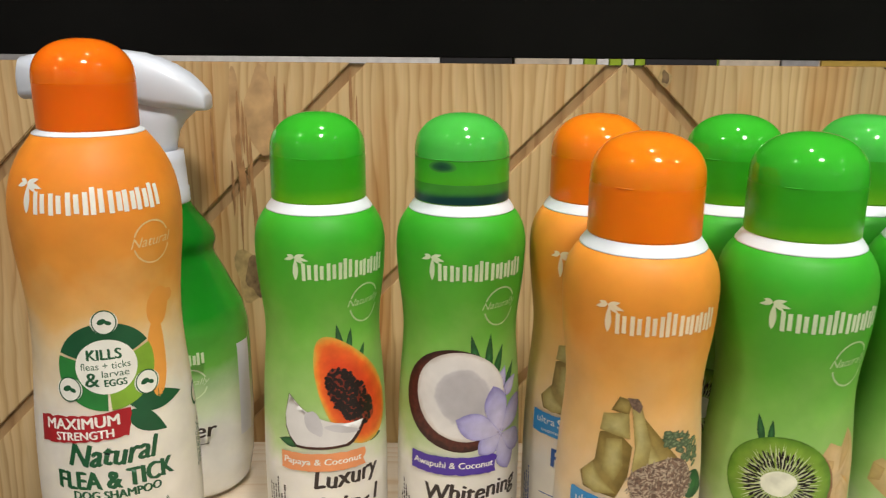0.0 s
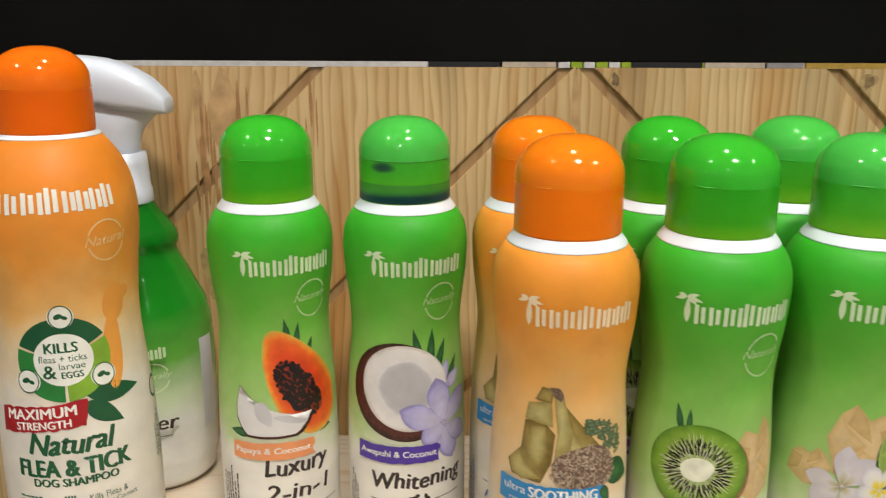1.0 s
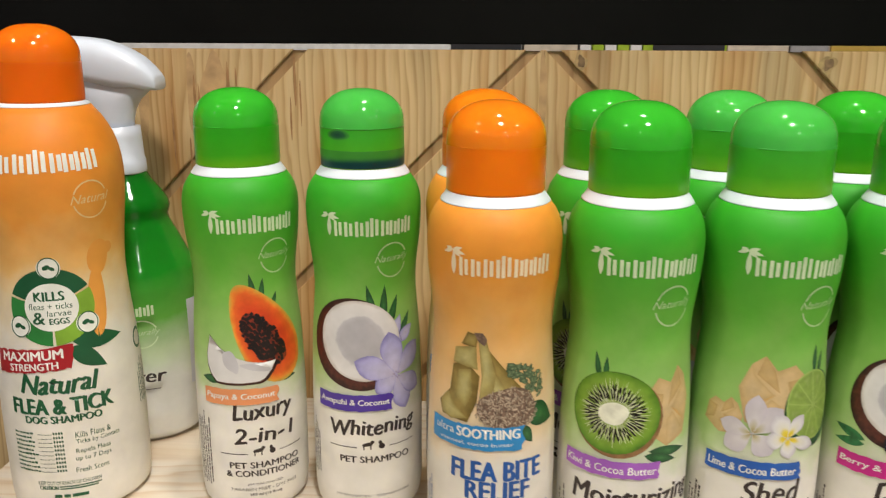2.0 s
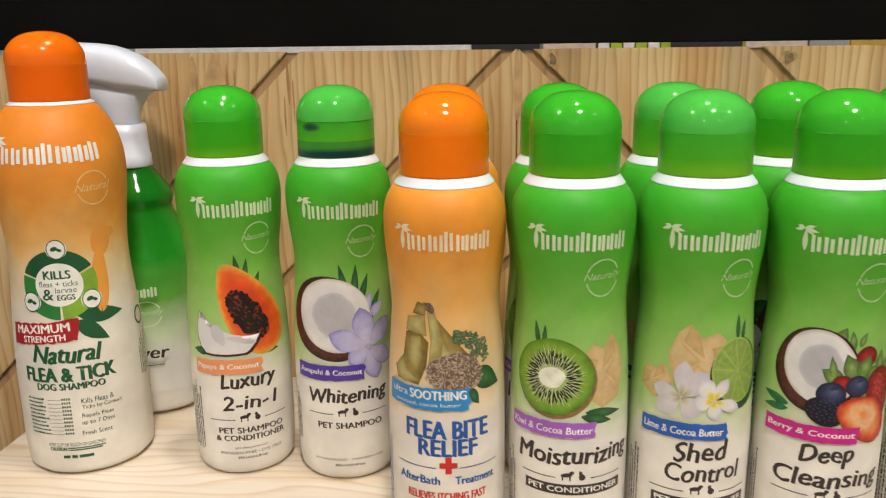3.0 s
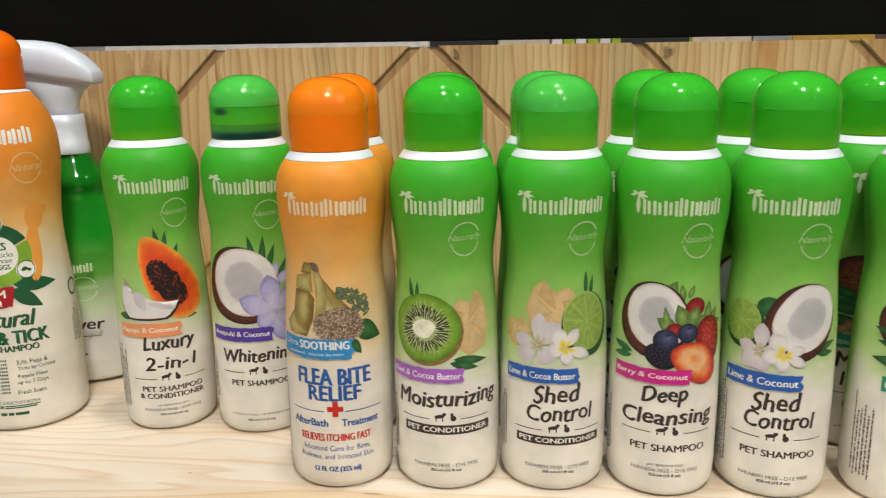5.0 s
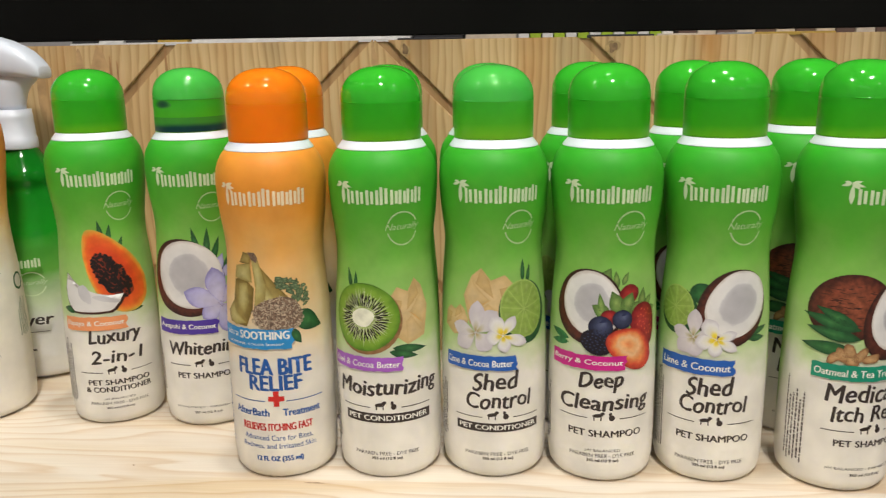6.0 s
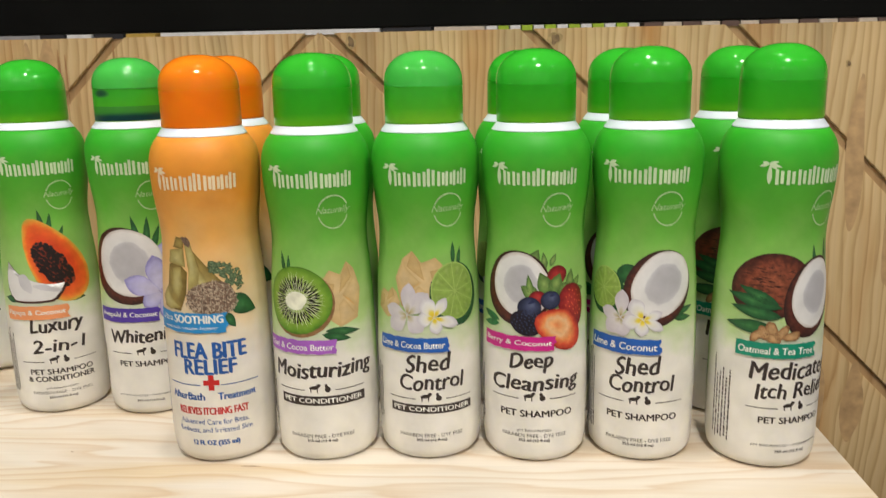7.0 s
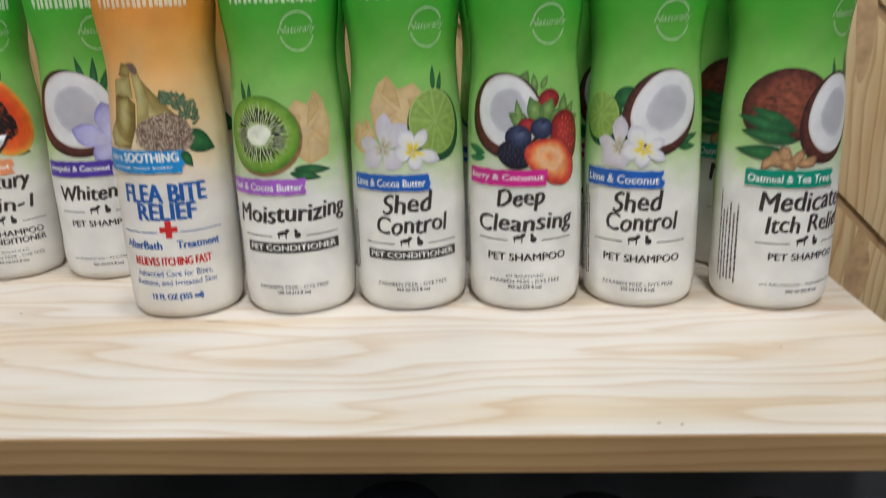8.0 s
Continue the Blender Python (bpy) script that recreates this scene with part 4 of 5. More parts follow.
# ---- bottles ----
def cap_on(parent, base, lid_mat, cap_mat, band=None, r=0.0222):
    """Flip cap: lower skirt, fine seam, domed lid with a thumb lip."""
    h = 0.0200
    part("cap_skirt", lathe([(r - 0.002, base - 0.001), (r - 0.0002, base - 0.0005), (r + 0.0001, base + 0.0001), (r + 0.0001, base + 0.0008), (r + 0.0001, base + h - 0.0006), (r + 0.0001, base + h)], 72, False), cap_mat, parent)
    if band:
        # dark inside of the see-through cap, laid on as an outer band
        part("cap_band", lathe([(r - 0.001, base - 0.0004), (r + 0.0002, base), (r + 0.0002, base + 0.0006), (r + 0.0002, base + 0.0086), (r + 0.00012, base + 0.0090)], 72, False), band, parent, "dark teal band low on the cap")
    dome = [(r + 0.0001, base + h), (r + 0.0001, base + h + 0.0005), (r + 0.0001, base + 0.0226), (r, base + 0.0234)]
    for i in range(1, 15):
        a = i / 14 * math.pi / 2
        dome.append((r * math.cos(a) ** 0.85 if i < 14 else 0.0, base + 0.0234 + 0.0160 * math.sin(a) ** 1.02))
    lid = part("lid", lathe(dome, 72, False), lid_mat, parent)

    def arc(start, step, rows, n=10):
        bm = bmesh.new()
        for i in range(n):
            ring = []
            for a in (radians(start + step * i), radians(start + step * (i + 1))):
                ring.append([bm.verts.new((q * math.sin(a), -q * math.cos(a), base + h + dz)) for q, dz in rows])
            for k in range(len(rows) - 1):
                bm.faces.new((ring[0][k], ring[1][k], ring[1][k + 1], ring[0][k + 1]))
        bmesh.ops.remove_doubles(bm, verts=bm.verts, dist=1e-6)
        return bm
    part("thumb_lip", arc(-48, 1.8, ((r - 0.0005, -0.0002), (r + 0.0003, 0.0), (r + 0.0003, 0.0003), (r - 0.0005, 0.0009))), lid_mat, lid)
    if band:
        part("seam", arc(-90, 5.0, ((r - 0.0002, -0.0002), (r + 0.0003, -0.0002), (r + 0.0003, 0.0001), (r - 0.0002, 0.0001)), 36), band, lid)
        # flat patch on the skirt; the recess is only painted shade
        decal("thumb_recess", fans(oval(-15, (base + h) * 1e3 - 2.8, 6.6, 2.9, 0, 0.05, 3)), RECESS_SHADE, lid, Form([(r + 0.00012, 0.0), (r + 0.00012, 0.3)], r), 0, "dark oval painted as a recess's shade under the lid's edge")


def bottle(label, group, form, sleeve_mat, lid_mat, cap_mat, band=None, ring_top=0.1965):
    e = new("shampoo_bottle")
    tagged(e, label, "bottle", group)
    e.empty_display_size = 0.02
    part("body", lathe(form.profile(), 96), sleeve_mat, e)
    rt = form.r[-1]
    part("neck_ring", lathe([(rt - 0.0004, form.top - 0.0002), (rt + 0.0001, form.top + 0.0001), (rt - 0.0001, form.top + 0.0006), (0.0222, ring_top - 0.0008), (0.0219, ring_top - 0.0003), (0.0210, ring_top)], 72), WHITE_PLASTIC, e, "bright white shoulder ring")
    cap_on(e, ring_top, lid_mat, cap_mat, band)
    return e


SET = "small bottles on the shelf"
F = SMALL_FORM


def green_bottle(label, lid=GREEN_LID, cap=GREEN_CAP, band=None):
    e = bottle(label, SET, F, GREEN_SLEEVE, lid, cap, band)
    emblem(e, F, -27, 24.5, 160.5, 172, PALE_INK)
    seal(e, F, 13.4, 147, 9.2, SEAL_INK)
    return e


def place(e, x, y, u, lean=0.0):
    """Stands a bottle on the shelf, its label turned by u millimetres of girth."""
    e.matrix_world = pose(x, y, SHELF_Z, 0, lean, math.degrees(u / 31.0))
    return e


HAND = dict(shear=0.13, bold=0.034, hand=0.5, rise=1.6)


def moisturizing():
    e = green_bottle("green and white conditioner bottle with a kiwi picture and violet banner")
    pic_leaves(e, F, [(-20, 112, 13, 3.2, 104), (-17, 112, 11, 2.8, 90), (5, 80, 22, 5, -6), (3, 78, 18, 5, -13)])
    pic_butter(e, F, 15.5, 100, 13.5, 18.5, 0)
    pic_kiwi(e, F, -11.8, 97.4, 21.6, 19.5)
    banner(e, F, -36, 11.5, 66.8, 74.8, VIOLET_BAND, "Kiwi & Cocoa Butter", 1)
    decal("product_name", text(("Moisturizing", -30.5, 34, 48.5, 61, HAND)), INK, e, F, 1)
    icons(e, F, 44.6, half=28)
    b = decal("plate", bars((-25.8, 28, 35.7, 41.4)), INK, e, F, 1, "dark strip with pale capitals")
    decal("plate_text", text(("PET CONDITIONER", -23.6, 25.8, 37.1, 40.1, dict(bold=0.05))), WHITE_INK, b, F, 2)
    foot_print(e, F, 12.6)
    small_print(e, F, -43, 18, 56, 4, 11)
    return e


def shed_conditioner():
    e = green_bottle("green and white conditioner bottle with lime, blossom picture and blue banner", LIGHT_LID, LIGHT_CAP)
    pic_leaves(e, F, [(16, 116, 13, 3.2, 88), (19, 114, 12, 3, 76)])
    pic_butter(e, F, -4, 107, 17, 17.5, 0, flip=-1)
    pic_butter(e, F, -27, 94, 9.5, 9, 0)
    pic_lime(e, F, 16, 101, 15, 17, 14, 2)
    pic_flower(e, F, -12.9, 88.1, [(-45, 13, 12), (216, 14.5, 11), (168, 15, 9), (45, 18, 12), (86, 18.5, 10)], 4, PETAL_DUSK)
    pic_flower(e, F, 2.8, 86.9, [(-80, 10, 8), (190, 10, 9), (-20, 15.5, 7), (56, 13, 7), (120, 13, 10)], 6)
    banner(e, F, -33, 11, 66.7, 75, BLUE_BAND, "Lime & Cocoa Butter", 2)
    decal("product_name", text(("Shed", -14.5, 12, 54.2, 64.4, HAND), ("Control", -18.5, 20.5, 43.2, 52.8, HAND)), INK, e, F, 1)
    icons(e, F, 38.2, half=26.5)
    b = decal("plate", bars((-25.4, 26.3, 29.7, 35.0)), INK, e, F, 1, "dark strip with pale capitals")
    decal("plate_text", text(("PET CONDITIONER", -23.4, 24.3, 31.0, 33.8, dict(bold=0.05))), WHITE_INK, b, F, 2)
    foot_print(e, F, 12.0)
    small_print(e, F, -43, 20, 60, 4, 12)
    return e


def deep_cleansing():
    e = green_bottle("green and white shampoo bottle with coconut, berries and magenta banner")
    pic_leaves(e, F, [(-22, 84, 16, 4.5, 168), (-22, 82, 15, 4, 186)], LEAF_INK)
    pic_coconut_half(e, F, -11, 103.5, 20.5, 21.5, 40, 1, 4)
    pic_leaves(e, F, [(-4, 114, 13, 8, 62), (-2, 113, 10, 6, 30), (6, 114, 10, 4, 96), (9, 116, 8, 3.5, 60)], SEPAL_TONE, 0)
    decal("berry_picture", fans(oval(13.0, 110.5, 6.6, 5.6, 30, 0.04, 3)), BERRY_TONE, e, F, 2, "red berry picture")
    pic_leaves(e, F, [(8, 100, 14, 9, 112), (10, 100, 13, 9, 66), (13, 100, 12, 8, 28), (2, 99, 12, 8, 150), (-2, 99, 13, 4, 100), (21, 102, 12, 6, 78), (23, 101, 11, 5, 48), (25, 100, 9, 5, 10)], SEPAL_TONE, 3)
    st = decal("berry_picture", fans(oval(23.4, 92.5, 9.4, 13.0, 8, 0.02, 5, 32, -0.15), root=(20.5, 96.5)), BERRY_TONE, e, F, 4, "red strawberry picture")
    rnd = random.Random(2)
    tagged(decal("pip", fans(*[oval(23.8 + 7.0 * math.cos(i * 2.4) * (i / 30) ** 0.5, 93 + 10.2 * math.sin(i * 2.4) * (i / 30) ** 0.5, 0.35, 0.6, n=6) for i in range(30)]), BERRY_CUT, st, F, 5), kind="stuff")
    decal("berry_picture", fans(oval(1.5, 98.5, 5, 4.2)), BERRY_TONE, e, F, 4, "red berry picture")
    for u, z, r in ((-3.2, 93.0, 6.9), (9.0, 97.2, 5.9)):
        bl = decal("berry_picture", fans(oval(u, z, r, r * 0.9), root=(u + 0.2 * r, z + 0.35 * r)), BLUEBERRY_TONE, e, F, 5, "dark blueberry picture")
        decal("crown", fans(oval(u + 0.25 * r, z + 0.5 * r, r * 0.30, r * 0.15, 20, 0.15, 3)), BLUEBERRY, bl, F, 6)
    bb = decal("berry_picture", fans(oval(-4.6, 84.4, 10.0, 7.2, -14, 0.03)), BLACKBERRY, e, F, 5, "blackberry picture")
    tagged(decal("drupelet", fans(*[oval(-4.6 + 8.6 * math.cos(i * 2.4) * (i / 40) ** 0.5, 84.6 + 6.0 * math.sin(i * 2.4) * (i / 40) ** 0.5, 0.62, 0.52, n=8) for i in range(40)]), BLUEBERRY_TONE, bb, F, 6), kind="stuff")
    decal("berry_picture", fans(oval(15.4, 81.0, 15.4, 10.8, -36, 0.03, 2, 36, 0.25), root=(12.0, 83.5)), CUT_TONE, e, F, 7, "cut strawberry picture")
    banner(e, F, -33.5, 12, 68.4, 76.6, PINK_BAND, "Berry & Coconut", 3)
    decal("product_name", text(("Deep", -14.5, 10.5, 54.6, 66.2, HAND), ("Cleansing", -26.5, 28, 41.2, 53.2, HAND)), INK, e, F, 1)
    icons(e, F, 39.6, half=27)
    decal("type_text", text(("PET SHAMPOO", -20.4, 23.1, 28.8, 32.8, dict(bold=0.05))), INK, e, F, 1)
    foot_print(e, F, 13.2, True)
    small_print(e, F, -44, 18, 56, 3, 13)
    return e


def shed_shampoo():
    e = green_bottle("green and white shampoo bottle with coconut, lime, blossom and blue banner")
    pic_leaves(e, F, [(18, 88, 16, 4, 12), (18, 86, 14, 4, -4)])
    decal("lime_picture", fans(oval(-9.5, 110.5, 7, 5.5, 10)), LEAF_TONE, e, F, 0, "back of a lime picture")
    pic_lime(e, F, -25, 101, 12.3, 12.4, 10, 0)
    pic_coconut_half(e, F, 9.5, 103, 19.5, 23, -38, 2, 14)
    pic_flower(e, F, -12.3, 85.8, [(-80, 11, 10), (225, 12.5, 10), (165, 13, 8), (5, 13, 11), (88, 16, 9)], 5, PETAL_DUSK)
    pic_flower(e, F, 0.4, 85.8, [(-95, 10, 8), (195, 12, 9), (-28, 13, 6), (20, 11.5, 6), (120, 13, 10)], 7)
    banner(e, F, -32.5, 11, 65.4, 74.4, BLUE_BAND, "Lime & Coconut", 4)
    decal("product_name", text(("Shed", -14.3, 11.2, 52.4, 62.8, HAND), ("Control", -18, 20, 42.2, 51.8, HAND)), INK, e, F, 1)
    icons(e, F, 36.8, half=26)
    decal("type_text", text(("PET SHAMPOO", -19.2, 22.3, 26.1, 30.1, dict(bold=0.05))), INK, e, F, 1)
    foot_print(e, F, 9.8)
    small_print(e, F, -43, 14, 64, 6, 14, step=2.2)
    return e


def medicated():
    e = green_bottle("green and white shampoo bottle with brown coconuts and teal banner")
    pic_leaves(e, F, [(10, 114, 14, 3, 96), (20, 116, 15, 3, 88), (23, 114, 15, 3, 78)])
    decal("coconut_picture", fans(oval(-16.8, 105.6, 23, 17.8, 8, 0.016, 2, 40), root=(-14, 110)), HUSK_TONE, e, F, 1, "whole brown coconut picture")
    rnd = random.Random(44)
    tagged(decal("fibre", fans(*[blade(-16.8 + rnd.uniform(-17, 14), 105 + rnd.uniform(-13, 13), rnd.uniform(3, 8), 0.5, rnd.uniform(-12, 14)) for _ in range(60)]), SHELL, e, F, 2), kind="stuff")
    pic_coconut_half(e, F, 8.5, 99.5, 17.2, 22.5, -24, 3, 24)
    pic_leaves(e, F, [(-12, 96, 24, 6, 158), (-10, 94, 32, 7, 168.5), (-10, 89, 29, 7, 171.5), (-13, 82.6, 28, 7.5, 178)], LEAF_TONE, 6)
    for u, z, t in ((-22, 78.6, 40), (-15, 82.5, 100), (-9.5, 80.4, 60), (-4, 78.6, 20), (-14, 77.6, 0), (-18.5, 80.0, 150)):
        decal("nut_picture", fans(oval(u, z, 4.6, 2.9, t, 0.16, 5 + int(t), 18)), NUT_TONE, e, F, 7)
    banner(e, F, -33.4, 11.8, 66.1, 74.6, TEAL_BAND, "Oatmeal & Tea Tree", 5)
    decal("product_name", text(("Medicated", -25, 29, 53.2, 63.4, HAND), ("Itch Relief", -21.2, 26, 42.2, 51.2, HAND)), INK, e, F, 1)
    icons(e, F, 36.8, half=26)
    decal("type_text", text(("PET SHAMPOO", -18.8, 20.5, 28.2, 31.9, dict(bold=0.05))), INK, e, F, 1)
    decal("foot_text", text(("pH BALANCED - PARABEN FREE", -22, 22, 13.9, 15.9)), GREY_INK, e, F, 1)
    decal("foot_text", text(("355 ml (12 fl oz)", -9, 9.6, 10.2, 12.4, dict(bold=0.05))), INK, e, F, 1)
    small_print(e, F, -48, 12, 62, 6, 15, step=2.3)
    return e


def luxury():
    e = green_bottle("green and white shampoo bottle with papaya, coconut and peach banner")
    pic_leaves(e, F, [(0, 122, 17, 3.8, 100), (3, 121, 15, 3.6, 82), (9, 117, 11, 3.2, 66), (8, 80, 15, 5, -8), (-22, 80, 13, 5, 178)])
    pic_papaya(e, F)
    c = decal("coconut_picture", fans(shard(-9, 88.5, 20.5, 13.5)), SHELL_TONE, e, F, 4, "broken piece of coconut picture")
    decal("flesh", fans(shard(-9.8, 89.1, 19.4, 12.6)), COCO_WHITE, c, F, 5)
    decal("hollow", fans(oval(-15.5, 91, 3.4, 7.5, 28, 0.12, 8), oval(-2.0, 87.2, 8.5, 1.8, -12, 0.12, 9)), COCO_GREY, c, F, 6)
    banner(e, F, -32.8, 9.8, 66.5, 75.6, PEACH_BAND, "Papaya & Coconut", 6)
    decal("product_name", text(("Luxury", -16, 18, 54.2, 66.2, HAND), ("2-in-1", -16, 18.3, 43.2, 51.8, HAND)), INK, e, F, 1)
    icons(e, F, 37.0, half=25)
    decal("type_text", text(("PET SHAMPOO", -19.5, 21.5, 28.6, 32.2, dict(bold=0.05)), ("& CONDITIONER", -21.8, 22.5, 23.6, 27.2, dict(bold=0.05))), INK, e, F, 1)
    decal("foot_text", text(("pH BALANCED", -10, 10, 17.8, 19.6), ("PARABEN FREE - DYE FREE", -19.5, 19.5, 14.8, 16.6)), GREY_INK, e, F, 1)
    decal("foot_text", text(("355 ml (12 fl oz)", -9, 9, 11.2, 13.2, dict(bold=0.05))), INK, e, F, 1)
    small_print(e, F, -44, 14, 60, 6, 16, step=2.2)
    return e


def whitening():
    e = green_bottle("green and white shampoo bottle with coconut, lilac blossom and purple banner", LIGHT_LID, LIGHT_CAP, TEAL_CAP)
    pic_leaves(e, F, [(3, 112, 23, 4.8, 103), (7, 112, 22, 4.8, 85), (10, 110, 19, 4.6, 68), (17, 104, 16, 4.2, 55)])
    pic_leaves(e, F, [(12, 104, 14, 7, 62), (16, 102, 14, 7, 32)], LILAC_TONE, 1)
    pic_coconut_half(e, F, -9.5, 101.8, 28.6, 24.8, -12, 1, 34)
    pic_flower(e, F, 14.1, 83.8, [(-75, 21, 13), (214, 15, 12), (-33, 20, 12), (42, 23, 13), (158, 25.5, 14), (100, 25, 14.5)], 5, LILAC_TONE)
    banner(e, F, -32.5, 11.6, 65.2, 74.4, PURPLE_BAND, "Awapuhi & Coconut", 7)
    decal("product_name", text(("Whitening", -24.5, 26, 47.6, 59.2, HAND)), INK, e, F, 1)
    icons(e, F, 43.6, half=25.5)
    decal("type_text", text(("PET SHAMPOO", -18.8, 21.5, 34.8, 38.6, dict(bold=0.05))), INK, e, F, 1)
    decal("foot_text", text(("pH BALANCED - PARABEN FREE", -22, 22, 13.6, 15.4)), GREY_INK, e, F, 1)
    decal("foot_text", text(("355 ml (12 fl oz)", -9, 9, 9.8, 11.8, dict(bold=0.05))), INK, e, F, 1)
    small_print(e, F, -43, 20, 56, 4, 17)
    return e


def flea_relief():
    e = bottle("orange and cream relief bottle with oats, butter and sky blue banner", SET, F, ORANGE_SLEEVE, ORANGE_LID, ORANGE_CAP)
    emblem(e, F, -26.5, 24.5, 160.3, 172, CREAM_INK)
    rnd = random.Random(12)
    for k in range(84):
        f = rnd.random()
        decal("leaf_picture", fans(oval(6 + 18 * f, 119 - 9 * f + rnd.uniform(-8, 5) * (0.4 + 0.6 * f), rnd.uniform(1.3, 2.3), rnd.uniform(0.7, 1.1), rnd.uniform(-40, 60), n=10)), SAGE_TONE, e, F, 1 + 0.3 * (k % 4))
    pic_leaves(e, F, [(14, 99, 21, 12, -27), (12, 91, 11, 6, -56)], LEAF_TONE, 2)
    for pts, mt, ly in (([(-27, 97), (-25, 91), (-12, 90), (-8, 100), (-7, 112), (-13, 118), (-20, 116), (-21, 104)], OLIVE_TONE, 1), ([(-3, 124), (2, 118), (12, 106), (15, 98), (4, 96), (-3, 100), (-1, 113)], OLIVE_TONE, 1), ([(-20, 117), (-19, 124), (-9, 126), (-8, 115), (-14, 116)], OLIVE_PALE, 2),
                        ([(-16, 126), (-13, 132), (-8, 131), (-9, 125)], OLIVE_TONE, 2), ([(-8, 129), (-5, 131), (-3, 124), (0, 113), (-1, 104), (-7, 101), (-6, 112)], OLIVE_PALE, 3), ([(-26, 98), (-22, 103), (-18, 97), (-12, 92), (-20, 90), (-25, 92)], OLIVE_PALE, 2),
                        ([(-17, 114), (-11, 115), (-10, 104), (-13, 97), (-18, 101)], OLIVE_PALE, 2), ([(-3, 112), (0, 113), (6, 104), (2, 99), (-3, 101)], OLIVE_PALE, 2), ([(-10, 132), (-6, 132), (-4, 129), (-5, 126), (-8, 128)], OATS_DARK, 4)):
        decal("butter_picture", fans([(1.1 * u - 0.6, z + 2.4) for u, z in pts]), mt, e, F, ly)
    pic_oats(e, F, 5.4, 99.2, 15.2, 9.8)
    b = decal("banner", lambda bm: band_fill(bm, -34, 13.4, 80.6, 91.8, 0.35, 21, -0.8), SKY_BAND, e, F, 9.5, "brushed sky blue banner")
    decal("banner_text", text(("ultra", -31, -20, 86.2, 89.8), ("SOOTHING", -18.5, 11, 85.6, 90.2, dict(bold=0.06)), ("oatmeal, cocoa butter", -28, 8, 81.8, 83.8)), WHITE_INK, b, F, 10.5)
    decal("product_name", text(("FLEA BITE", -21, 23, 64.8, 74.2, dict(bold=0.06)), ("RELIEF", -13.8, 16.6, 55.4, 64.2, dict(bold=0.06))), BLUE_INK, e, F, 1)
    decal("rule", bars((-28, -5, 48.6, 49.1), (7, 30, 48.6, 49.1)), BLUE_INK, e, F, 1)
    decal("cross", bars((-3.1, 6.1, 48.9, 51.9), (-0.1, 3.1, 45.8, 48.9), (-0.1, 3.1, 51.9, 55.0)), RED_INK, e, F, 2, "red printed cross")
    decal("type_text", text(("AfterBath", -26.5, -3, 39.8, 44.2, dict(bold=0.05)), ("Treatment", 5, 27.5, 39.9, 44.2, dict(bold=0.05))), BLUE_INK, e, F, 1)
    decal("claim_text", text(("RELIEVES ITCHING FAST", -20.8, 22, 31.0, 35.4, dict(bold=0.05))), RED_INK, e, F, 1)
    decal("claim_text", text(("Advanced Care for Bites,", -20.5, 21.8, 24.4, 28.2), ("Redness, and Irritated Skin", -21.8, 23.6, 19.4, 23.0)), BLUE_INK, e, F, 1)
    decal("foot_text", text(("12 FL OZ (355 ml)", -12.2, 15.2, 11.2, 15.2, dict(bold=0.06))), BLUE_INK, e, F, 1)
    small_print(e, F, -42, 16, 60, 3, 18, BLUE_INK)
    return e


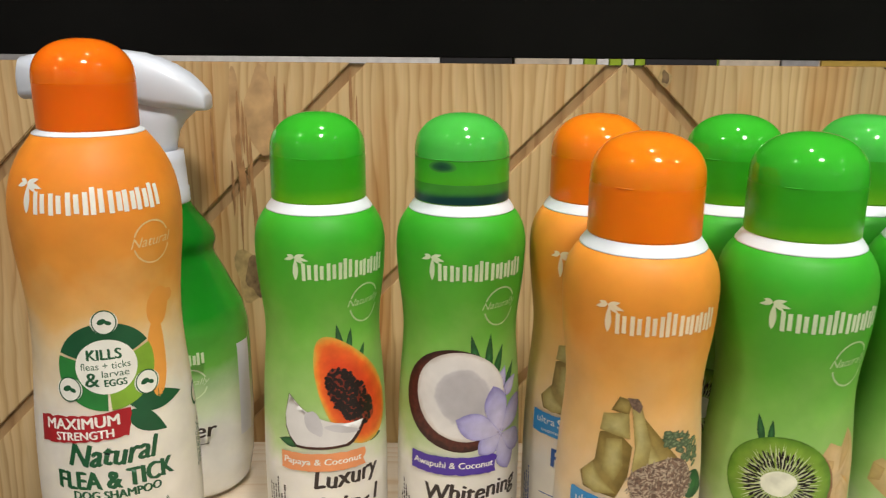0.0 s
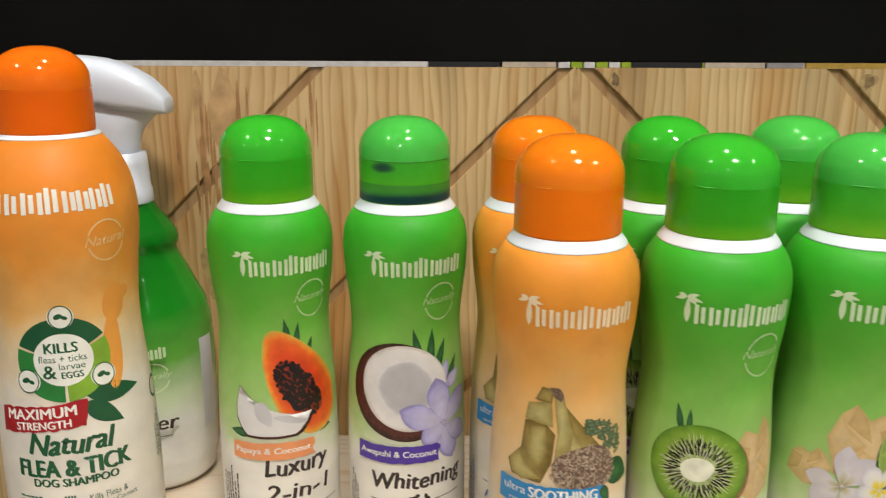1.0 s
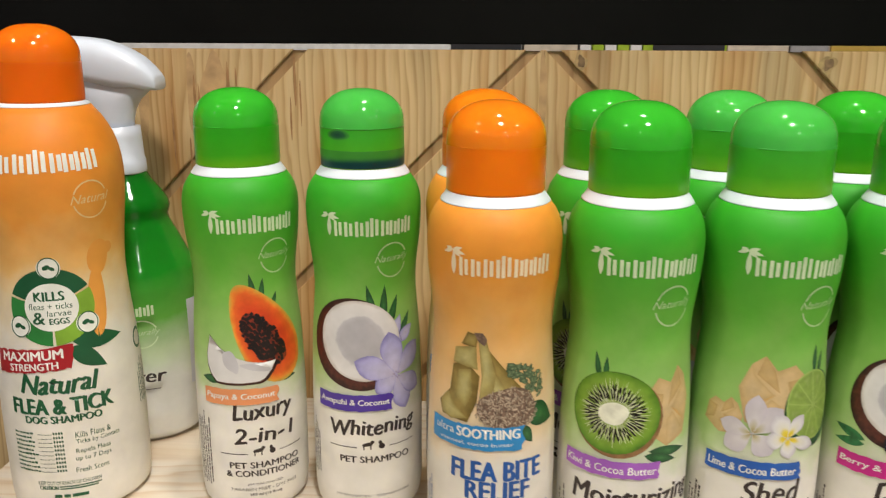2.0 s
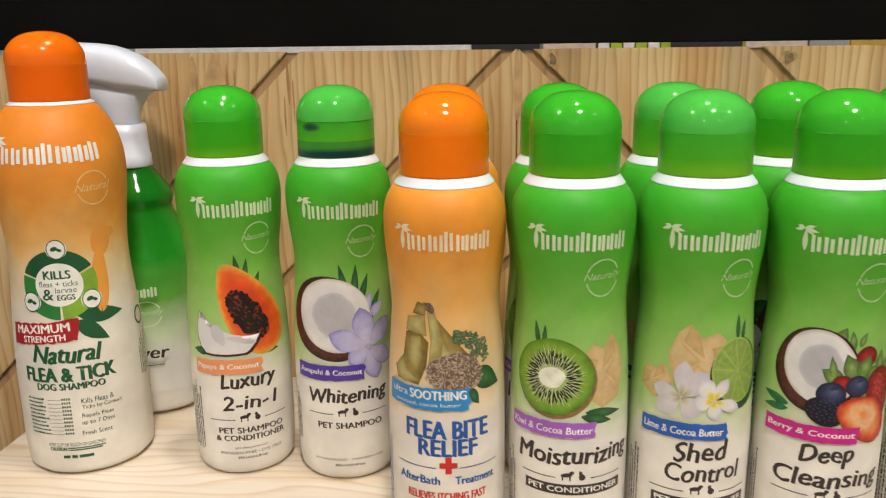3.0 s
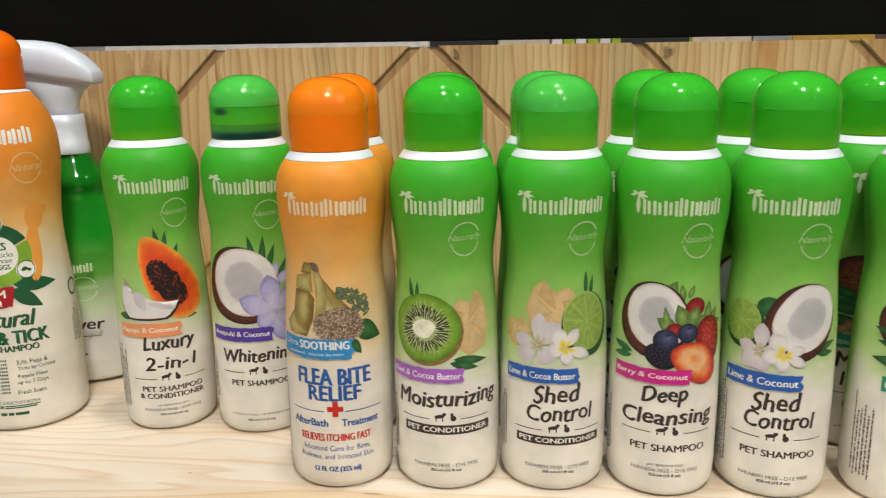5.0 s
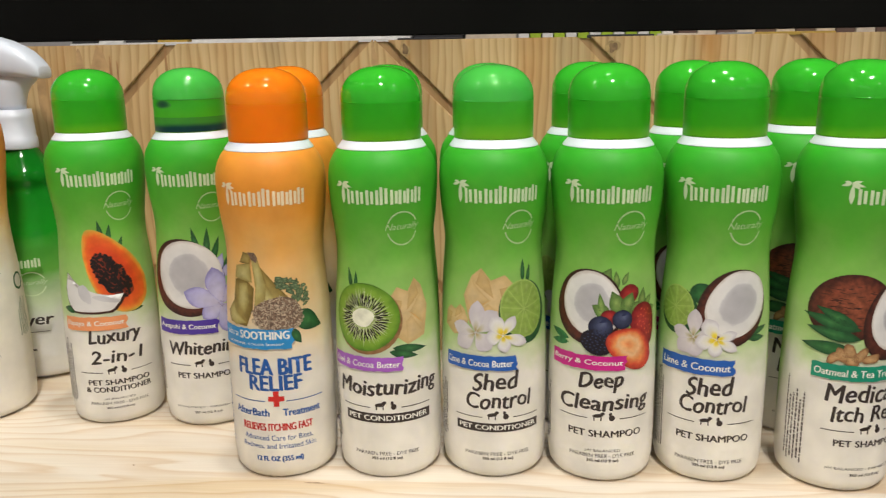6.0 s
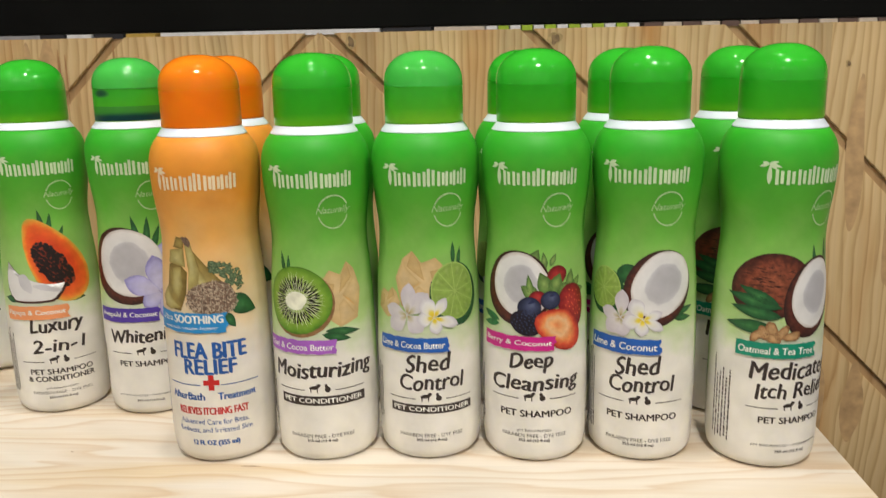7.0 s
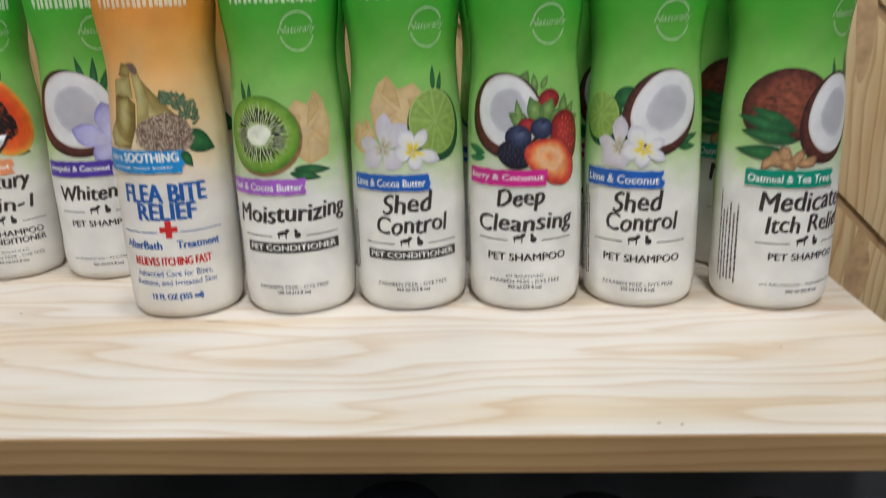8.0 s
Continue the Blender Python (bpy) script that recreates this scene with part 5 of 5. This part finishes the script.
def large_flea():
    G = LARGE_FORM
    e = bottle("large orange and cream shampoo bottle with crimson banner and cap", "", G, BIG_SLEEVE, DEEP_ORANGE_LID, DEEP_ORANGE_CAP, ring_top=0.2287)
    emblem(e, G, -36, 34, 194, 208, WHITE_INK)
    seal(e, G, 28, 178.5, 9.8, SEAL_CREAM, "Natural")
    decal("orange_shape", fans(oval(27, 122, 5.6, 20, -4, 0.03, 3), oval(30.5, 146.5, 7.2, 9.5, -16, 0.03, 5), oval(37.0, 150.5, 4.4, 3.2, -8, 0.03, 6)), PATCH_ORANGE, e, G, 1, "plain orange printed shape")
    pic_leaves(e, G, [(10, 103, 30, 10, -4), (8, 100, 24, 10, -36)], FOREST_INK, 1)

    def loop(a0, a1):
        def draw(bm):
            ring2d(bm, 0, 122.5, 17.0, 8.0, a0, a1)
            for v in bm.verts:
                v.co.x = 1 + 1.15 * v.co.x
        return draw
    decal("loop_arrow", loop(28, 160), FOREST_INK, e, G, 2, "dark green part of a ring")
    decal("loop_arrow", loop(164, 268), MID_GREEN_INK, e, G, 2, "mid green part of a ring")
    decal("loop_arrow", loop(-88, 24), LIME_INK, e, G, 2, "lime green part of a ring")
    decal("disc", fans(oval(1, 122.5, 15.0, 13.0, n=40)), WHITE_INK, e, G, 3)
    for u, z in ((1.8, 143.8), (-17.8, 112.4), (19.8, 112.0)):
        d = decal("icon_disc", fans(oval(u, z, 6.6, 5.8)), WHITE_INK, e, G, 4)
        decal("icon_rim", lambda bm, u=u, z=z: ring2d(bm, u, z, 5.7, 0.6), FOREST_INK, d, G, 5)
        decal("icon", fans(oval(u - 1.2, z + 0.4, 2.2, 1.3, 20), oval(u + 1.8, z - 0.4, 1.7, 1.0, -20)), FOREST_INK, d, G, 5)
    decal("ring_text", text(("KILLS", -8, 8.5, 126, 131, dict(bold=0.06)), ("fleas + ticks", -11.5, 12.5, 121.4, 124.8), ("&", -9.5, -3, 113.5, 120, dict(bold=0.03)), ("larvae", -1.5, 11.5, 117.6, 120.8), ("EGGS", -0.5, 10, 113.2, 116.4, dict(bold=0.06))), FOREST_INK, e, G, 4)
    b = decal("banner", lambda bm: band_fill(bm, -36.5, 9.8, 85.0, 98.0, 0.5, 31, 3.6), RED_BAND, e, G, 5, "brushed crimson banner")
    decal("banner_text", text(("MAXIMUM", -32, 4.5, 92.0, 97.2, dict(bold=0.05, rise=2.6)), ("STRENGTH", -26.5, 1.5, 87.0, 91.0, dict(bold=0.05, rise=1.9))), WHITE_INK, b, G, 6)
    decal("product_name", text(("Natural", -20.5, 21.5, 74.6, 85.6, dict(shear=0.3, bold=0.05, hand=0.4))), FOREST_INK, e, G, 1)
    decal("product_name", text(("FLEA & TICK", -27, 28, 62.8, 71.8, dict(bold=0.07))), FOREST_INK, e, G, 1)
    decal("type_text", text(("DOG SHAMPOO", -19.6, 21, 57.6, 61.8, dict(bold=0.07))), FOREST_INK, e, G, 1)
    rnd = random.Random(6)

    def table(bm):
        for i in range(10):
            z = 51 - i * 2.5
            u, end = -29.0, -29 + rnd.uniform(8, 14)
            while u < end:
                d = rnd.uniform(0.8, 2.2)
                bar(bm, u, u + d, z, z + rnd.uniform(0.8, 1.3))
                u += d + 0.4
            bar(bm, -14, -6.0, z, z + 0.25)
            for k in range(4):
                bar(bm, -5.4 + 1.4 * k, -4.5 + 1.4 * k, z, z + 1.4)
    decal("fine_table", table, FOREST_INK, e, G, 1, "fine printed table as bars")
    decal("claim_text", text(("Kills Fleas &", 6, 25, 48, 51.4), ("Ticks by Contact", 6, 30, 43.6, 47), ("Repels Fleas", 5.5, 24, 38, 41.4), ("up to 7 Days", 5, 24, 33.6, 37), ("Fresh Scent", 4.5, 22, 27.2, 30.2)), FOREST_INK, e, G, 1)
    decal("foot_text", text(("KEEP OUT OF REACH OF CHILDREN", -17, 17, 20.6, 22.8), ("CAUTION", -16.5, -6, 17.6, 20.0, dict(bold=0.06))), FOREST_INK, e, G, 1)
    decal("foot_text", bars((-5, 17, 19.0, 19.7), (-5, 15, 17.6, 18.4), (-8.5, -4.5, 12.6, 14.6), (-3.5, 0, 12.6, 14.6), (1, 9.5, 12.6, 14.6)), FOREST_INK, e, G, 1)
    small_print(e, G, 50, 52, 82, 5, 19, FOREST_INK, 2.4)
    decal("round_stamp", lambda bm: ring2d(bm, 57, 92, 5.5, 1.6), FOREST_INK, e, G, 1)
    return e


def spray_bottle():
    e = new("spray_bottle")
    tagged(e, "green spray bottle with white trigger head, behind the large bottle", "spray bottle")
    prof = [(0.020, 0.0), (0.036, 0.001), (0.0405, 0.005), (0.0435, 0.02), (0.0448, 0.050), (0.0448, 0.090), (0.0440, 0.105), (0.0415, 0.116), (0.0372, 0.125), (0.0322, 0.136), (0.0274, 0.1450), (0.0266, 0.1490), (0.0284, 0.1545), (0.0272, 0.1595), (0.0225, 0.1660), (0.0180, 0.1720), (0.0150, 0.1770)]
    fm = Form(prof, 0.039)
    rows = [(0.015, 0.002)] + [(float(np.interp(z, fm.z, fm.r)), float(z)) for z in np.linspace(0, 0.177, 90)]
    bm = lathe(rows, 72)
    for v in bm.verts:
        v.co.y *= 0.82
    part("body", bm, SPRAY_GREEN, e)
    rib = []
    for q, z in ((0.0150, 0.1765), (0.0153, 0.1775), (0.0150, 0.1850), (0.0144, 0.1856), (0.0139, 0.1990), (0.0134, 0.2060)):
        rib.append((q, z))
    bm = lathe(rib, 96)
    for v in bm.verts:
        if v.co.z < 0.1990:
            k = 1 + 0.012 * math.cos(48 * math.atan2(v.co.y, v.co.x))
            v.co.x, v.co.y = v.co.x * k, v.co.y * k
    part("collar", bm, HEAD_PLASTIC, e, "finely ribbed white collar")
    # trigger head: a long swept hood over a tapered throat, nozzle towards +x
    bm = bmesh.new()
    stations = [(-0.072, 0.243, 0.007, 0.008), (-0.069, 0.2455, 0.0115, 0.0115), (-0.052, 0.2475, 0.0135, 0.0130), (-0.028, 0.2480, 0.015, 0.0133), (-0.016, 0.2472, 0.0154, 0.0135), (-0.005, 0.2455, 0.0155, 0.0138), (0.004, 0.2432, 0.0150, 0.0135), (0.012, 0.2414, 0.0144, 0.0118), (0.019, 0.2390, 0.0132, 0.0100), (0.0245, 0.2362, 0.0116, 0.0078), (0.0282, 0.2340, 0.0100, 0.0056), (0.0294, 0.2332, 0.0092, 0.0046), (0.0297, 0.2330, 0.0080, 0.0040)]
    rings = []
    for x, z, w, h in stations:
        rings.append([bm.verts.new((x, w * math.copysign(abs(math.cos(a)) ** 0.6, math.cos(a)), z + h * math.copysign(abs(math.sin(a)) ** (0.75 if math.sin(a) > 0 else 0.4), math.sin(a)))) for a in [2 * math.pi * i / 28 for i in range(28)]])
    for a, b in zip(rings, rings[1:]):
        for i in range(28):
            bm.faces.new((a[i], a[(i + 1) % 28], b[(i + 1) % 28], b[i]))
    bm.faces.new(rings[0])
    bm.faces.new(rings[-1][::-1])
    bmesh.ops.recalc_face_normals(bm, faces=bm.faces)
    part("hood", bm, HEAD_PLASTIC, e, "swept white trigger hood")
    bm = bmesh.new()
    rings = []
    for x0, x1, z, w in ((-0.012, 0.0100, 0.205, 0.0105), (-0.015, 0.0108, 0.2105, 0.0110), (-0.018, 0.0128, 0.217, 0.0115), (-0.024, 0.0162, 0.2225, 0.0115), (-0.032, 0.0215, 0.2270, 0.0110), (-0.045, 0.0255, 0.2310, 0.0100), (-0.048, 0.020, 0.2380, 0.0095)):
        rings.append([bm.verts.new(((x0 + x1) / 2 + (x1 - x0) / 2 * math.cos(a), w * math.sin(a), z)) for a in [2 * math.pi * i / 28 for i in range(28)]])
    for a, b in zip(rings, rings[1:]):
        for i in range(28):
            bm.faces.new((a[i], a[(i + 1) % 28], b[(i + 1) % 28], b[i]))
    bm.faces.new(rings[0][::-1])
    bm.faces.new(rings[-1])
    part("throat", bm, HEAD_PLASTIC, e, "white tapered throat")
    S = Form([(r, z) for r, z in prof], 0.039)
    emblem(e, S, -18, 26, 92, 101, PALE_INK)
    seal(e, S, 16, 78, 9.0, PALE_INK)
    decal("product_name", text(("Remover", -18, 30, 46, 55, HAND)), INK, e, S, 1)
    decal("rule", bars((-16, 24, 40, 40.5)), GREY_INK, e, S, 1)
    decal("foot_text", bars((-8, 10, 33, 34.2), (-10, 14, 25, 26.6)), GREY_INK, e, S, 1)
    st = decal("sticker", bars((45, 57, 38, 96)), STICKER, e, S, 2, "pale paper sticker with sideways fine print")
    small_print(st, S, 47, 40, 94, 4, 41)
    for ch in e.children_recursive:
        if ch.name.split(".")[0] in ("emblem", "seal", "seal_word", "product_name", "rule", "foot_text", "sticker", "small_print"):
            for v in ch.data.vertices:
                v.co.y *= 0.82
    return e


# ---- things on the shelf ----
lux = place(luxury(), -0.0266, 0.0966, 14.0)
whi = place(whitening(), 0.0412, 0.0961, 7.3)
flea = place(flea_relief(), 0.1120, 0.0288, 2.3)
kiwi = place(moisturizing(), 0.1763, 0.0318, 2.0)
shed = place(shed_conditioner(), 0.2394, 0.0354, 2.8)
deep = place(deep_cleansing(), 0.3030, 0.0334, -1.5)
shed_b = place(shed_shampoo(), 0.3666, 0.0356, -5.4)
med = place(medicated(), 0.4365, 0.0286, 8.3)
for src, x, y, u in ((flea, 0.1060, 0.0985, 0.0), (kiwi, 0.1705, 0.0995, -3.0), (shed, 0.2343, 0.1025, 5.0), (shed_b, 0.2974, 0.1025, -6.0), (deep, 0.3614, 0.1000, 3.0), (med, 0.4330, 0.1025, 6.0)):
    copy_thing(src, pose(x, y, SHELF_Z, 0, 0, math.degrees(u / 31.0)))
big = large_flea()
big.matrix_world = pose(-0.1317, 0.0945, SHELF_Z, 0, 0, 16.4)
spray = spray_bottle()
spray.matrix_world = pose(-0.1270, 0.1740, SHELF_Z, 0, 0, 0)

# ---- below the shelf: black lower shelf with dark bottles, and an added dark board ----
low = part("lower_shelf", box(bmesh.new(), -0.70, 1.0, -0.25, WALL_Y - 0.001, -0.42, -0.40, 0.001), BLACK_BOARD, None, smooth=False)
tagged(low, "black lower shelf board under the pine shelf", "shelf")
# added sheet: hides the pine panel so the space under the shelf stays dark
backing = part("undershelf_dark_sheet", box(bmesh.new(), -0.60, 0.80, 0.0, 0.020, -0.399, -0.032, 0.001), UNDERSHELF_DARK, None, smooth=False)
tagged(backing, "dark board added to keep the space under the pine shelf dark", "board")
dark = new("dark_bottle")
tagged(dark, "glossy black bottle on the lower shelf", "bottle", "dark bottles on the lower shelf")
part("body", lathe([(0.03, 0), (0.034, 0.002), (0.036, 0.01), (0.036, 0.22), (0.032, 0.25), (0.024, 0.262), (0.022, 0.268)], 48), DARK_PLASTIC, dark)
part("cap", lathe([(0.024, 0.268), (0.0245, 0.27), (0.0245, 0.325), (0.022, 0.33), (0.0, 0.331)], 48), DARK_PLASTIC, dark)
dark.matrix_world = pose(0.085, -0.085, -0.40)
for x, y in ((0.155, -0.09), (0.235, -0.07), (0.33, -0.08), (0.41, -0.085)):
    copy_thing(dark, pose(x, y, -0.40))
